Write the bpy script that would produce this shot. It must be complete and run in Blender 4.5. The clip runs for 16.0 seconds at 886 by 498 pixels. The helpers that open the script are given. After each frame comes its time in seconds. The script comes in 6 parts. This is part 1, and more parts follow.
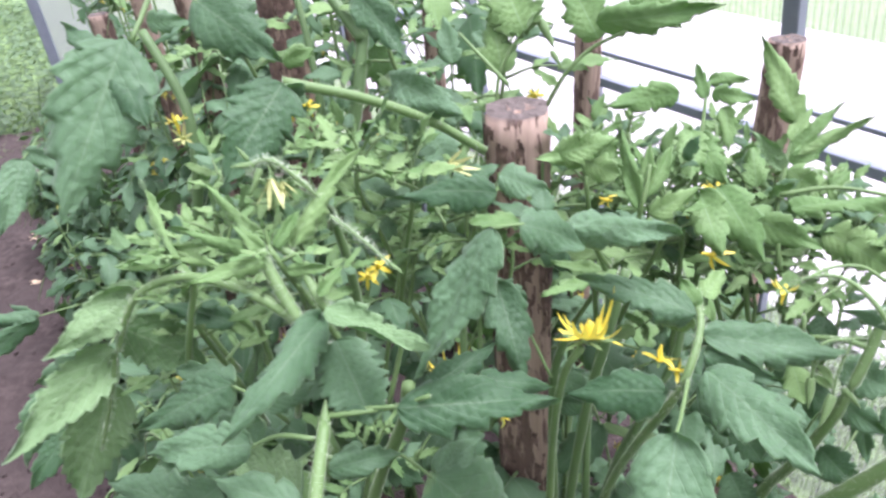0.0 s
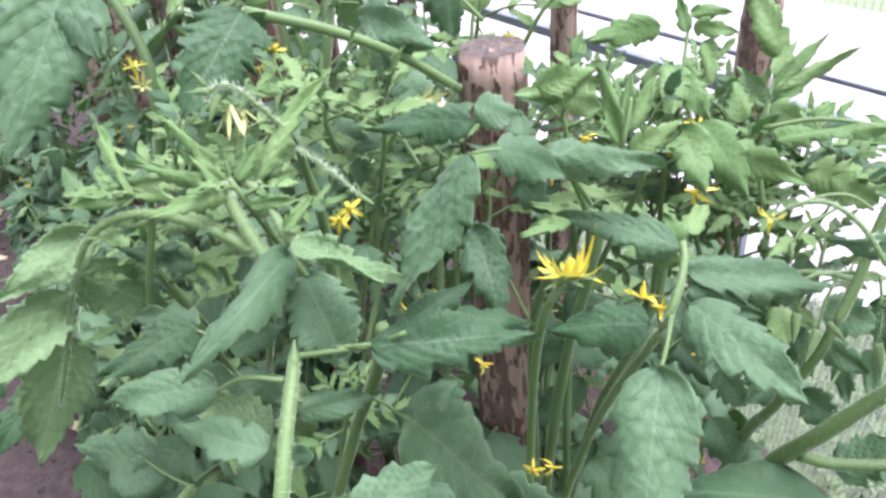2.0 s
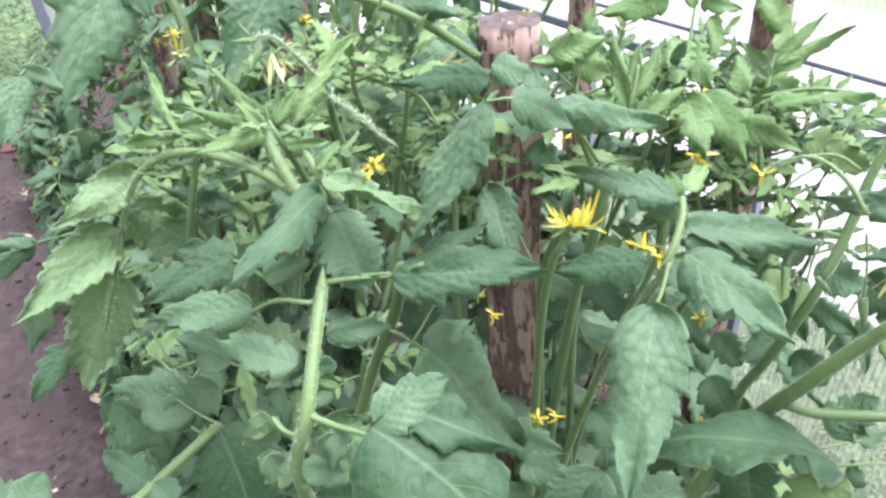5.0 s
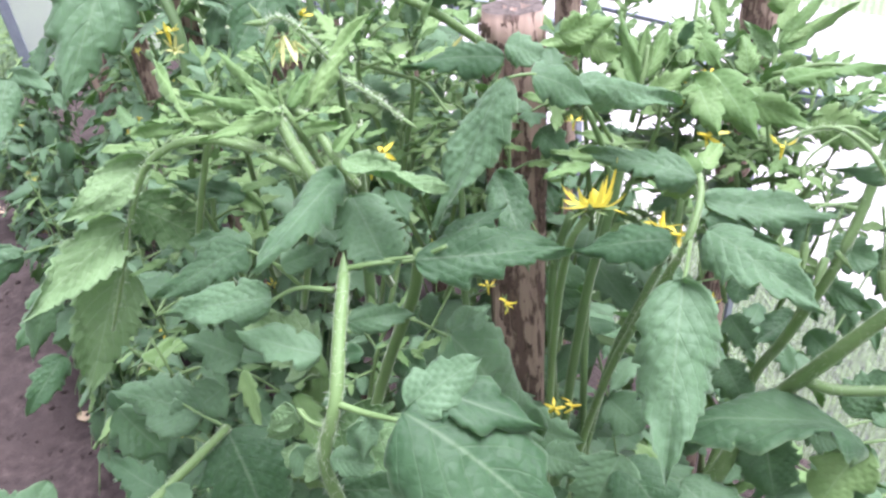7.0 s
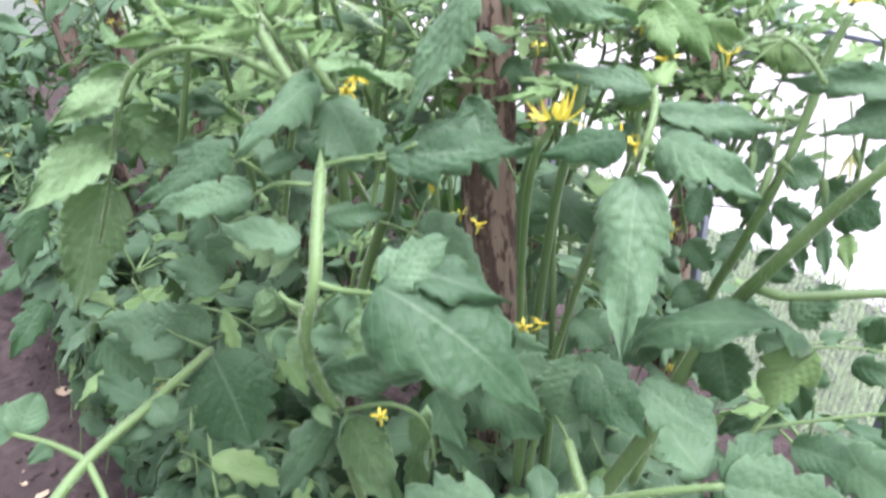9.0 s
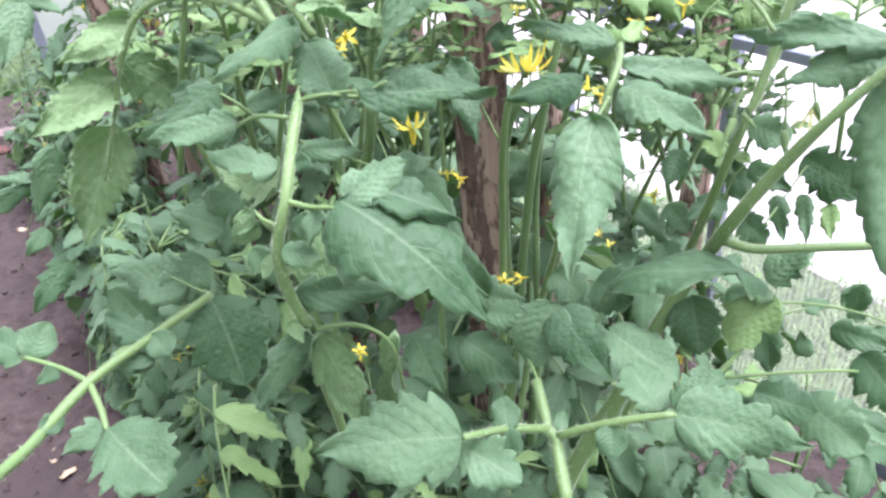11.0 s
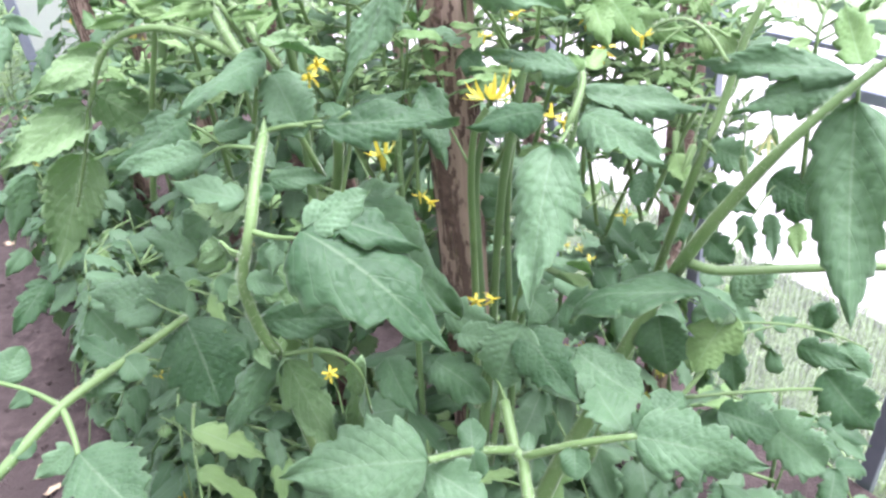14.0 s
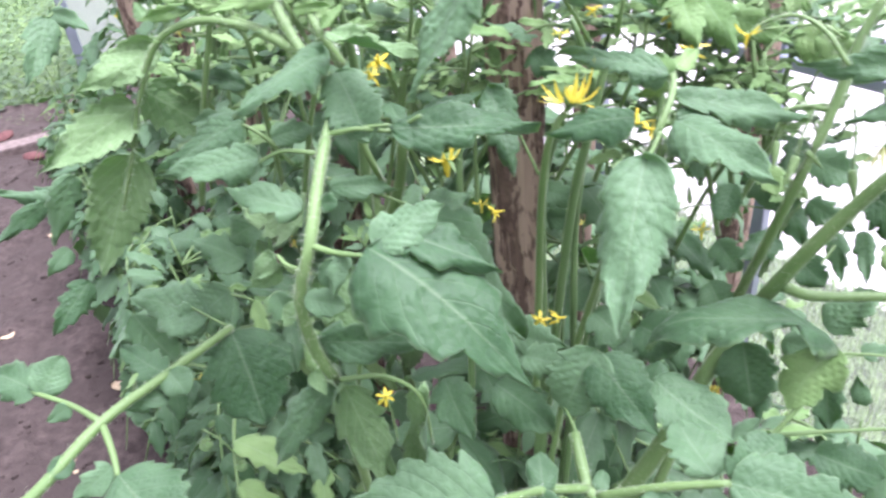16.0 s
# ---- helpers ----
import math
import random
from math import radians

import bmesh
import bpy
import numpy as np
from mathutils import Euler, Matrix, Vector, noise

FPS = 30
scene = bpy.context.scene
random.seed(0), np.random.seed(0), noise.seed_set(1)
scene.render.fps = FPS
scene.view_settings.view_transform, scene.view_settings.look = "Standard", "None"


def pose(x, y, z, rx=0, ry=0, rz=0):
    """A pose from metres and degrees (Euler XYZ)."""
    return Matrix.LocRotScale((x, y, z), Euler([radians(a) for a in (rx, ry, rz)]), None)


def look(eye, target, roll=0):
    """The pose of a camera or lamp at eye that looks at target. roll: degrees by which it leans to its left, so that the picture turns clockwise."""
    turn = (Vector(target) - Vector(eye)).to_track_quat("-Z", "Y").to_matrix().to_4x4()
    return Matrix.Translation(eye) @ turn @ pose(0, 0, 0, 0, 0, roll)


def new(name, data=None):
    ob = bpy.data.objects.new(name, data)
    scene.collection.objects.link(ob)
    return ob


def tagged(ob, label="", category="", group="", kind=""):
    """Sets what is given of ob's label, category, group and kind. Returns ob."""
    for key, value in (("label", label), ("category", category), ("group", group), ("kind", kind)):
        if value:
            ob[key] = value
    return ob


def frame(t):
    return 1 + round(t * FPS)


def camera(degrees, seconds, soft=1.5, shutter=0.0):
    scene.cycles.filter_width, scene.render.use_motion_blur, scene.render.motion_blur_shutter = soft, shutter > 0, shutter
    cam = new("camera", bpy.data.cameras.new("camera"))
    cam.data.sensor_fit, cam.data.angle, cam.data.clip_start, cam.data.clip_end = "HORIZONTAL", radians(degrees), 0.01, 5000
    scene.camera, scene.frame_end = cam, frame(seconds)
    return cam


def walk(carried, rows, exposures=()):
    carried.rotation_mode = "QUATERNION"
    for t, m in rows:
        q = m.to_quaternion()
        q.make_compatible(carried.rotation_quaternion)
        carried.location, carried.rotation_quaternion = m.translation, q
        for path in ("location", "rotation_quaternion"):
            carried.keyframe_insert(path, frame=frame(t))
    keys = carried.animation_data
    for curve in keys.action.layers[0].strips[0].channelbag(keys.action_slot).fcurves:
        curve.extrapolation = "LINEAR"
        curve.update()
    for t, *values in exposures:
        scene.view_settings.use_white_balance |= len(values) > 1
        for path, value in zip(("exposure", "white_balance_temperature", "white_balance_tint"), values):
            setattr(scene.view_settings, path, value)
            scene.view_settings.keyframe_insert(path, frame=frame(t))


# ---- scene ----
cam = camera(64.9, 16.0, soft=2.6, shutter=0.9)
PATH = [
    (0, (0.042, 0.04, 1.033), (-0.17, 1.722, -0.028), -5.5),
    (0.5, (0.046, 0.046, 1.017), (-0.137, 1.736, -0.037), -5.8),
    (1, (0.043, 0.055, 1.013), (-0.124, 1.735, -0.059), -5.7),
    (1.5, (0.045, 0.043, 1.008), (-0.121, 1.711, -0.084), -5.8),
    (2, (0.041, 0.044, 1.005), (-0.109, 1.69, -0.122), -5.3),
    (2.5, (0.048, 0.045, 0.996), (-0.118, 1.678, -0.147), -5.7),
    (3, (0.041, 0.041, 0.996), (-0.129, 1.677, -0.142), -5.4),
    (3.5, (0.044, 0.034, 1.0), (-0.148, 1.665, -0.141), -5.5),
    (4, (0.048, 0.022, 1.006), (-0.172, 1.665, -0.112), -6.0),
    (4.5, (0.039, 0.008, 1.004), (-0.157, 1.656, -0.112), -4.7),
    (4.7, (0.043, -0.001, 1.002), (-0.152, 1.64, -0.124), -4.5),
    (6.8, (0.018, 0.0, 0.984), (-0.109, 1.653, -0.134), -5.0),
    (7, (0.019, -0.003, 0.984), (-0.116, 1.656, -0.125), -5.2),
    (7.5, (0.011, 0.008, 0.981), (-0.122, 1.665, -0.131), -5.3),
    (8, (0.021, 0.001, 0.983), (-0.098, 1.662, -0.124), -6.4),
    (8.5, (0.041, -0.018, 0.988), (-0.004, 1.634, -0.139), -5.8),
    (8.6, (0.048, -0.031, 0.981), (-0.015, 1.612, -0.157), -4.5),
    (9, (0.022, -0.052, 0.956), (-0.053, 1.592, -0.18), -4.7),
    (9.5, (0.038, -0.085, 0.921), (-0.068, 1.562, -0.208), -5.6),
    (9.7, (0.059, -0.101, 0.909), (-0.078, 1.565, -0.188), -5.1),
    (11.8, (0.065, -0.108, 0.938), (-0.147, 1.56, -0.144), -6.7),
    (12, (0.067, -0.111, 0.937), (-0.158, 1.565, -0.131), -7.2),
    (12.5, (0.072, -0.11, 0.944), (-0.1, 1.573, -0.122), -6.1),
    (13, (0.076, -0.11, 0.943), (-0.074, 1.574, -0.125), -5.7),
    (13.5, (0.08, -0.106, 0.934), (-0.067, 1.578, -0.134), -5.7),
    (14, (0.081, -0.105, 0.941), (-0.071, 1.577, -0.13), -5.3),
    (14.5, (0.077, -0.093, 0.942), (-0.092, 1.592, -0.123), -5.0),
    (15, (0.08, -0.088, 0.937), (-0.105, 1.597, -0.125), -5.7),
    (15.5, (0.07, -0.075, 0.926), (-0.141, 1.607, -0.134), -5.9),
    (16, (0.054, -0.066, 0.93), (-0.19, 1.608, -0.136), -5.6),
]
walk(cam, [(t, look(eye, target, roll)) for t, eye, target, roll in PATH],
     [(0, 1.78), (2.5, 1.78), (4.5, 1.95), (7.0, 1.95), (9.5, 1.93), (12.0, 2.24), (14.5, 2.22), (16.0, 2.16)])

# ---------- light ----------
G = -0.29                            # the soil's level
AX = Vector((-0.6, 0.8, 0.0))        # along the greenhouse
NX = Vector((0.8, 0.6, 0.0))         # across it, towards the side wall


def site(n, d, z=0.0):
    """A place from its distance across (n) and along (d) the greenhouse."""
    return NX * n + AX * d + Vector((0, 0, z))


world = bpy.data.worlds.new("world")
scene.world = world
world.use_nodes = True
wn = world.node_tree
wn.nodes.clear()
sky = wn.nodes.new("ShaderNodeTexSky")
sky.sky_type, sky.sun_disc = "NISHITA", False
sky.sun_elevation, sky.sun_rotation = radians(69), radians(84)
sky.air_density, sky.dust_density, sky.ozone_density = 1.0, 3.0, 1.0
haze = wn.nodes.new("ShaderNodeMixRGB")
haze.inputs[0].default_value = 0.9
cloud = wn.nodes.new("ShaderNodeMixRGB")                 # an overcast sky, brightest overhead
cloud.inputs[1].default_value = (1.7, 1.72, 1.95, 1)
cloud.inputs[2].default_value = (13.6, 13.5, 15.6, 1)
coord = wn.nodes.new("ShaderNodeTexCoord")
split = wn.nodes.new("ShaderNodeSeparateXYZ")
wn.links.new(coord.outputs["Generated"], split.inputs[0])
wn.links.new(split.outputs[2], cloud.inputs[0])
wn.links.new(cloud.outputs[0], haze.inputs[2])
back = wn.nodes.new("ShaderNodeBackground")
back.inputs[1].default_value = 0.09
wout = wn.nodes.new("ShaderNodeOutputWorld")
wn.links.new(sky.outputs[0], haze.inputs[1])
wn.links.new(haze.outputs[0], back.inputs[0])
wn.links.new(back.outputs[0], wout.inputs[0])

sun = new("sun", bpy.data.lights.new("sun", "SUN"))
sun.data.energy, sun.data.angle, sun.data.color = 5.0, radians(36), (0.97, 0.95, 1.05)
SUN_WAY = Vector((math.sin(radians(84)) * math.cos(radians(69)), math.cos(radians(84)) * math.cos(radians(69)), math.sin(radians(69))))
sun.matrix_basis = look(SUN_WAY * 6, (0, 0, 0))


# ---------- materials ----------
def material(name):
    m = bpy.data.materials.new(name)
    m.use_nodes = True
    nt = m.node_tree
    nt.nodes.clear()
    out = nt.nodes.new("ShaderNodeOutputMaterial")
    return m, nt, out


def node(nt, kind, inputs=(), **attrs):
    nd = nt.nodes.new("ShaderNode" + kind)
    if "operation" in attrs:
        nd.operation = attrs["operation"]
    if "blend_type" in attrs:
        nd.blend_type = attrs["blend_type"]
    for key, value in dict(inputs).items():
        sock = nd.inputs[key]
        if isinstance(value, bpy.types.NodeSocket):
            nt.links.new(value, sock)
        else:
            sock.default_value = value
    return nd


def ramp(nt, fac, stops):
    nd = nt.nodes.new("ShaderNodeValToRGB")
    nt.links.new(fac, nd.inputs[0])
    els = nd.color_ramp.elements
    while len(els) < len(stops):
        els.new(0.5)
    for el, (pos, col) in zip(els, stops):
        el.position, el.color = pos, (*col, 1)
    return nd.outputs[0]


def mix(nt, fac, a, b, blend="MIX"):
    return node(nt, "MixRGB", {0: fac, 1: a, 2: b}, blend_type=blend).outputs[0]


def sums(nt, op, a, b=0.0, c=0.0):
    return node(nt, "Math", {0: a, 1: b, 2: c}, operation=op).outputs[0]


def bump(nt, height, strength, distance):
    return node(nt, "Bump", {"Strength": strength, "Distance": distance, "Height": height}).outputs[0]


def leaf_material(name, dark, light, vein, through_col, share, rough, puff=1.0, net=0.22):
    m, nt, out = material(name)
    uv = node(nt, "UVMap")
    xy = node(nt, "SeparateXYZ", {0: uv.outputs[0]})
    au = sums(nt, "ABSOLUTE", sums(nt, "MULTIPLY_ADD", xy.outputs[0], 2.0, -1.0))
    v = xy.outputs[1]
    obj = node(nt, "TexCoord").outputs["Object"]
    info = node(nt, "ObjectInfo").outputs["Random"]
    big = node(nt, "TexNoise", {"Vector": obj, "Scale": 3.0, "Detail": 3.0}).outputs[0]
    fine = node(nt, "TexNoise", {"Vector": obj, "Scale": 60.0, "Detail": 3.0}).outputs[0]
    wob = sums(nt, "MULTIPLY_ADD", big, 0.03, sums(nt, "MULTIPLY_ADD", au, -0.36, v))
    side = sums(nt, "ABSOLUTE", sums(nt, "SINE", sums(nt, "MULTIPLY", wob, 22.0)))
    lines = sums(nt, "SUBTRACT", 1.0, sums(nt, "MINIMUM", sums(nt, "MULTIPLY", side, 4.0), 1.0))
    rib = sums(nt, "SUBTRACT", 1.0, sums(nt, "MINIMUM", sums(nt, "MULTIPLY", au, 20.0), 1.0))
    veins = sums(nt, "MAXIMUM", sums(nt, "MULTIPLY", lines, net), sums(nt, "MULTIPLY", rib, 0.6))
    rim = sums(nt, "MAXIMUM", sums(nt, "MULTIPLY_ADD", au, 12.0, -11.0), 0.0)
    # the raised cells between the finest veins
    bent = node(nt, "MixRGB", {0: 0.05, 1: obj, 2: node(nt, "TexNoise", {"Vector": obj, "Scale": 9.0}).outputs[1]}).outputs[0]
    cell = node(nt, "TexVoronoi", {"Vector": bent, "Scale": 17.0})
    cell.feature = "SMOOTH_F1"
    edge = node(nt, "TexVoronoi", {"Vector": bent, "Scale": 17.0})
    edge.feature = "DISTANCE_TO_EDGE"
    groove = sums(nt, "MINIMUM", sums(nt, "MULTIPLY", edge.outputs[0], 3.5), 1.0)
    col = mix(nt, sums(nt, "MULTIPLY_ADD", info, 0.8, sums(nt, "MULTIPLY_ADD", big, 1.2, -0.57)), (*dark, 1), (*light, 1))
    col = mix(nt, sums(nt, "MULTIPLY", fine, 0.3), col, (*light, 1))
    col = mix(nt, sums(nt, "MULTIPLY", sums(nt, "MAXIMUM", veins, sums(nt, "MULTIPLY", rim, 0.55)), 0.6), col, (*vein, 1))
    hgt = sums(nt, "MULTIPLY_ADD", lines, -0.35, sums(nt, "MULTIPLY_ADD", fine, 0.18, sums(nt, "MULTIPLY_ADD", cell.outputs[0], -0.9, sums(nt, "MULTIPLY", groove, 0.22))))
    nrm = bump(nt, hgt, 0.27 * puff, 0.0036)
    p = node(nt, "BsdfPrincipled", {"Base Color": col, "Roughness": rough, "Specular IOR Level": 0.25,
                                    "Sheen Weight": 0.15, "Sheen Roughness": 0.45, "Sheen Tint": (0.95, 1.0, 0.95, 1), "Normal": nrm})
    tr = node(nt, "BsdfTranslucent", {"Color": mix(nt, sums(nt, "MULTIPLY", veins, 0.4), (*through_col, 1), (*vein, 1)), "Normal": nrm})
    both = node(nt, "MixShader", {0: share, 1: p.outputs[0], 2: tr.outputs[0]})
    nt.links.new(both.outputs[0], out.inputs[0])
    return m


LEAF = leaf_material("leaf_upper_side", (0.024, 0.069, 0.029), (0.150, 0.258, 0.145), (0.30, 0.42, 0.26), (0.23, 0.40, 0.13), 0.42, 0.52, 1.05)
SMALL = leaf_material("small_leaf_upper_side", (0.024, 0.069, 0.029), (0.150, 0.258, 0.145), (0.30, 0.42, 0.26), (0.23, 0.40, 0.13), 0.42, 0.52, 0.42)
UNDER = leaf_material("leaf_lower_side", (0.105, 0.20, 0.085), (0.20, 0.31, 0.15), (0.34, 0.46, 0.27), (0.22, 0.39, 0.10), 0.32, 0.7, 1.3, 0.5)
YOUNG = leaf_material("young_leaf", (0.095, 0.195, 0.062), (0.235, 0.365, 0.145), (0.34, 0.48, 0.28), (0.24, 0.41, 0.13), 0.38, 0.55, 0.45)
GRASS = leaf_material("grass_blade", (0.11, 0.20, 0.065), (0.20, 0.31, 0.12), (0.18, 0.27, 0.11), (0.20, 0.33, 0.09), 0.4, 0.55, 0.2)
WEED = leaf_material("weed_leaf", (0.035, 0.065, 0.03), (0.075, 0.12, 0.06), (0.10, 0.15, 0.08), (0.09, 0.17, 0.05), 0.2, 0.6, 0.3)


def stem_material(name, a, b):
    m, nt, out = material(name)
    obj = node(nt, "TexCoord").outputs["Object"]
    n1 = node(nt, "TexNoise", {"Vector": obj, "Scale": 18.0, "Detail": 4.0}).outputs[0]
    n2 = node(nt, "TexNoise", {"Vector": obj, "Scale": 900.0, "Detail": 2.0}).outputs[0]
    col = mix(nt, n1, (*a, 1), (*b, 1))
    p = node(nt, "BsdfPrincipled", {"Base Color": col, "Roughness": 0.55, "Sheen Weight": 0.4, "Sheen Roughness": 0.3, "Sheen Tint": (0.9, 1.0, 0.8, 1),
                                    "Subsurface Weight": 0.0, "Normal": bump(nt, n2, 0.4, 0.0006)})
    tr = node(nt, "BsdfTranslucent", {"Color": (*b, 1)})
    nt.links.new(node(nt, "MixShader", {0: 0.15, 1: p.outputs[0], 2: tr.outputs[0]}).outputs[0], out.inputs[0])
    return m


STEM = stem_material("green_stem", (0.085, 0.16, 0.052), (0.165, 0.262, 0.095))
# darker copy of the green stem: shade among the leaves put into the colour
SHADED_STEM = stem_material("shaded_stem", (0.065, 0.13, 0.042), (0.125, 0.21, 0.078))
HAIR = stem_material("stem_hair", (0.5, 0.6, 0.45), (0.6, 0.7, 0.5))


def petal_material(name, a, b):
    m, nt, out = material(name)
    obj = node(nt, "TexCoord").outputs["Object"]
    n1 = node(nt, "TexNoise", {"Vector": obj, "Scale": 9.0, "Detail": 3.0}).outputs[0]
    col = mix(nt, n1, (*a, 1), (*b, 1))
    p = node(nt, "BsdfPrincipled", {"Base Color": col, "Roughness": 0.5})
    tr = node(nt, "BsdfTranslucent", {"Color": (*b, 1)})
    nt.links.new(node(nt, "MixShader", {0: 0.3, 1: p.outputs[0], 2: tr.outputs[0]}).outputs[0], out.inputs[0])
    return m


PETAL = petal_material("yellow_petal", (0.70, 0.56, 0.035), (0.80, 0.70, 0.12))
FADED = petal_material("pale_petal", (0.38, 0.44, 0.15), (0.58, 0.58, 0.27))


def wood_material():
    m, nt, out = material("peeling_bark_stake")
    obj = node(nt, "TexCoord").outputs["Object"]
    long = node(nt, "Mapping", {0: obj, 3: (1.0, 1.0, 0.22)}).outputs[0]
    fib = node(nt, "TexNoise", {"Vector": node(nt, "Mapping", {0: obj, 3: (1, 1, 0.05)}).outputs[0], "Scale": 220.0, "Detail": 5.0}).outputs[0]
    pat = node(nt, "TexNoise", {"Vector": long, "Scale": 45.0, "Detail": 6.0, "Roughness": 0.65}).outputs[0]
    wide = node(nt, "TexNoise", {"Vector": long, "Scale": 9.0, "Detail": 3.0}).outputs[0]
    wood = mix(nt, fib, (0.23, 0.168, 0.13, 1), (0.46, 0.355, 0.29, 1))
    wood = mix(nt, wide, wood, mix(nt, fib, (0.175, 0.122, 0.094, 1), (0.36, 0.265, 0.21, 1)))
    patch = ramp(nt, sums(nt, "MULTIPLY_ADD", wide, 0.35, pat), [(0.70, (0, 0, 0)), (0.74, (1, 1, 1))])
    bark = mix(nt, fib, (0.075, 0.05, 0.042, 1), (0.17, 0.115, 0.095, 1))
    zz = node(nt, "SeparateXYZ", {0: node(nt, "NewGeometry").outputs["Normal"]}).outputs[2]
    top = ramp(nt, zz, [(0.6, (0, 0, 0)), (0.8, (1, 1, 1))])
    col = mix(nt, patch, wood, bark)
    grey = mix(nt, node(nt, "TexNoise", {"Vector": obj, "Scale": 160.0, "Detail": 6.0}).outputs[0], (0.035, 0.028, 0.026, 1), (0.17, 0.145, 0.13, 1))
    col = mix(nt, top, col, grey)
    h = sums(nt, "ADD", sums(nt, "MULTIPLY", fib, 0.5), patch)
    p = node(nt, "BsdfPrincipled", {"Base Color": col, "Roughness": 0.85, "Specular IOR Level": 0.2, "Normal": bump(nt, h, 0.7, 0.003)})
    nt.links.new(p.outputs[0], out.inputs[0])
    return m


WOOD = wood_material()


def rough_material(name, a, b, scale, relief, rough=0.95, c=None):
    m, nt, out = material(name)
    obj = node(nt, "TexCoord").outputs["Object"]
    n1 = node(nt, "TexNoise", {"Vector": obj, "Scale": scale, "Detail": 8.0, "Roughness": 0.62}).outputs[0]
    n2 = node(nt, "TexNoise", {"Vector": obj, "Scale": scale * 0.13, "Detail": 4.0}).outputs[0]
    n3 = node(nt, "TexNoise", {"Vector": obj, "Scale": scale * 5, "Detail": 4.0}).outputs[0]
    col = mix(nt, ramp(nt, n1, [(0.35, (0, 0, 0)), (0.68, (1, 1, 1))]), (*a, 1), (*b, 1))
    if c:
        col = mix(nt, ramp(nt, n2, [(0.42, (0, 0, 0)), (0.62, (1, 1, 1))]), col, (*c, 1))
    h = sums(nt, "MULTIPLY_ADD", n3, 0.4, n1)
    p = node(nt, "BsdfPrincipled", {"Base Color": col, "Roughness": rough, "Specular IOR Level": 0.2, "Normal": bump(nt, h, 0.8, relief)})
    nt.links.new(p.outputs[0], out.inputs[0])
    return m


SOIL = rough_material("dry_brown_soil", (0.032, 0.025, 0.023), (0.086, 0.067, 0.062), 30.0, 0.02, 0.95, (0.052, 0.041, 0.038))
TURF = rough_material("turf", (0.08, 0.13, 0.05), (0.16, 0.22, 0.10), 14.0, 0.03, 0.95, (0.11, 0.165, 0.07))
TRACK = rough_material("pale_dry_earth", (0.26, 0.24, 0.25), (0.40, 0.37, 0.385), 8.0, 0.01, 0.95, (0.32, 0.295, 0.31))
BOARD = rough_material("grey_brown_board", (0.10, 0.078, 0.072), (0.19, 0.152, 0.142), 40.0, 0.002, 0.8)
BRICK = rough_material("red_brick", (0.075, 0.034, 0.034), (0.13, 0.06, 0.057), 60.0, 0.003, 0.9)
BARK = rough_material("dark_bark", (0.07, 0.048, 0.04), (0.19, 0.13, 0.105), 90.0, 0.002, 0.9)
PALE = rough_material("dead_leaf", (0.35, 0.27, 0.17), (0.5, 0.42, 0.3), 80.0, 0.001, 0.9)


def steel_material():
    m, nt, out = material("galvanised_steel")
    obj = node(nt, "TexCoord").outputs["Object"]
    n1 = node(nt, "TexNoise", {"Vector": obj, "Scale": 35.0, "Detail": 4.0}).outputs[0]
    p = node(nt, "BsdfPrincipled", {"Base Color": mix(nt, n1, (0.20, 0.225, 0.275, 1), (0.31, 0.34, 0.40, 1)), "Metallic": 0.6,
                                    "Roughness": sums(nt, "MULTIPLY_ADD", n1, 0.25, 0.35)})
    nt.links.new(p.outputs[0], out.inputs[0])
    return m


STEEL = steel_material()


def sheet_material(name, milky):
    m, nt, out = material(name)
    obj = node(nt, "TexCoord").outputs["UV"]
    x = node(nt, "SeparateXYZ", {0: obj}).outputs[0]
    rib = sums(nt, "ABSOLUTE", sums(nt, "SINE", sums(nt, "MULTIPLY", x, math.pi / 0.012)))
    line = sums(nt, "MINIMUM", sums(nt, "MULTIPLY", rib, 1.6), 1.0)
    dirt = node(nt, "TexNoise", {"Vector": node(nt, "TexCoord").outputs["Object"], "Scale": 5.0, "Detail": 5.0}).outputs[0]
    nrm = bump(nt, rib, 0.5, 0.004)
    col = mix(nt, line, (0.50, 0.475, 0.525, 1), (0.78, 0.75, 0.81, 1))
    col = mix(nt, sums(nt, "MULTIPLY", dirt, 0.12), col, (0.72, 0.72, 0.68, 1))
    clear = node(nt, "BsdfTransparent", {0: col})
    milk = node(nt, "BsdfTranslucent", {0: col, "Normal": nrm})
    gloss = node(nt, "BsdfGlossy", {0: (0.9, 0.92, 0.95, 1), "Roughness": 0.25, "Normal": nrm})
    a = node(nt, "MixShader", {0: milky, 1: clear.outputs[0], 2: milk.outputs[0]})
    b = node(nt, "MixShader", {0: 0.07, 1: a.outputs[0], 2: gloss.outputs[0]})
    nt.links.new(b.outputs[0], out.inputs[0])
    return m


SHEET = sheet_material("twin_wall_polycarbonate", 0.12)
END_SHEET = sheet_material("milky_end_polycarbonate", 0.5)


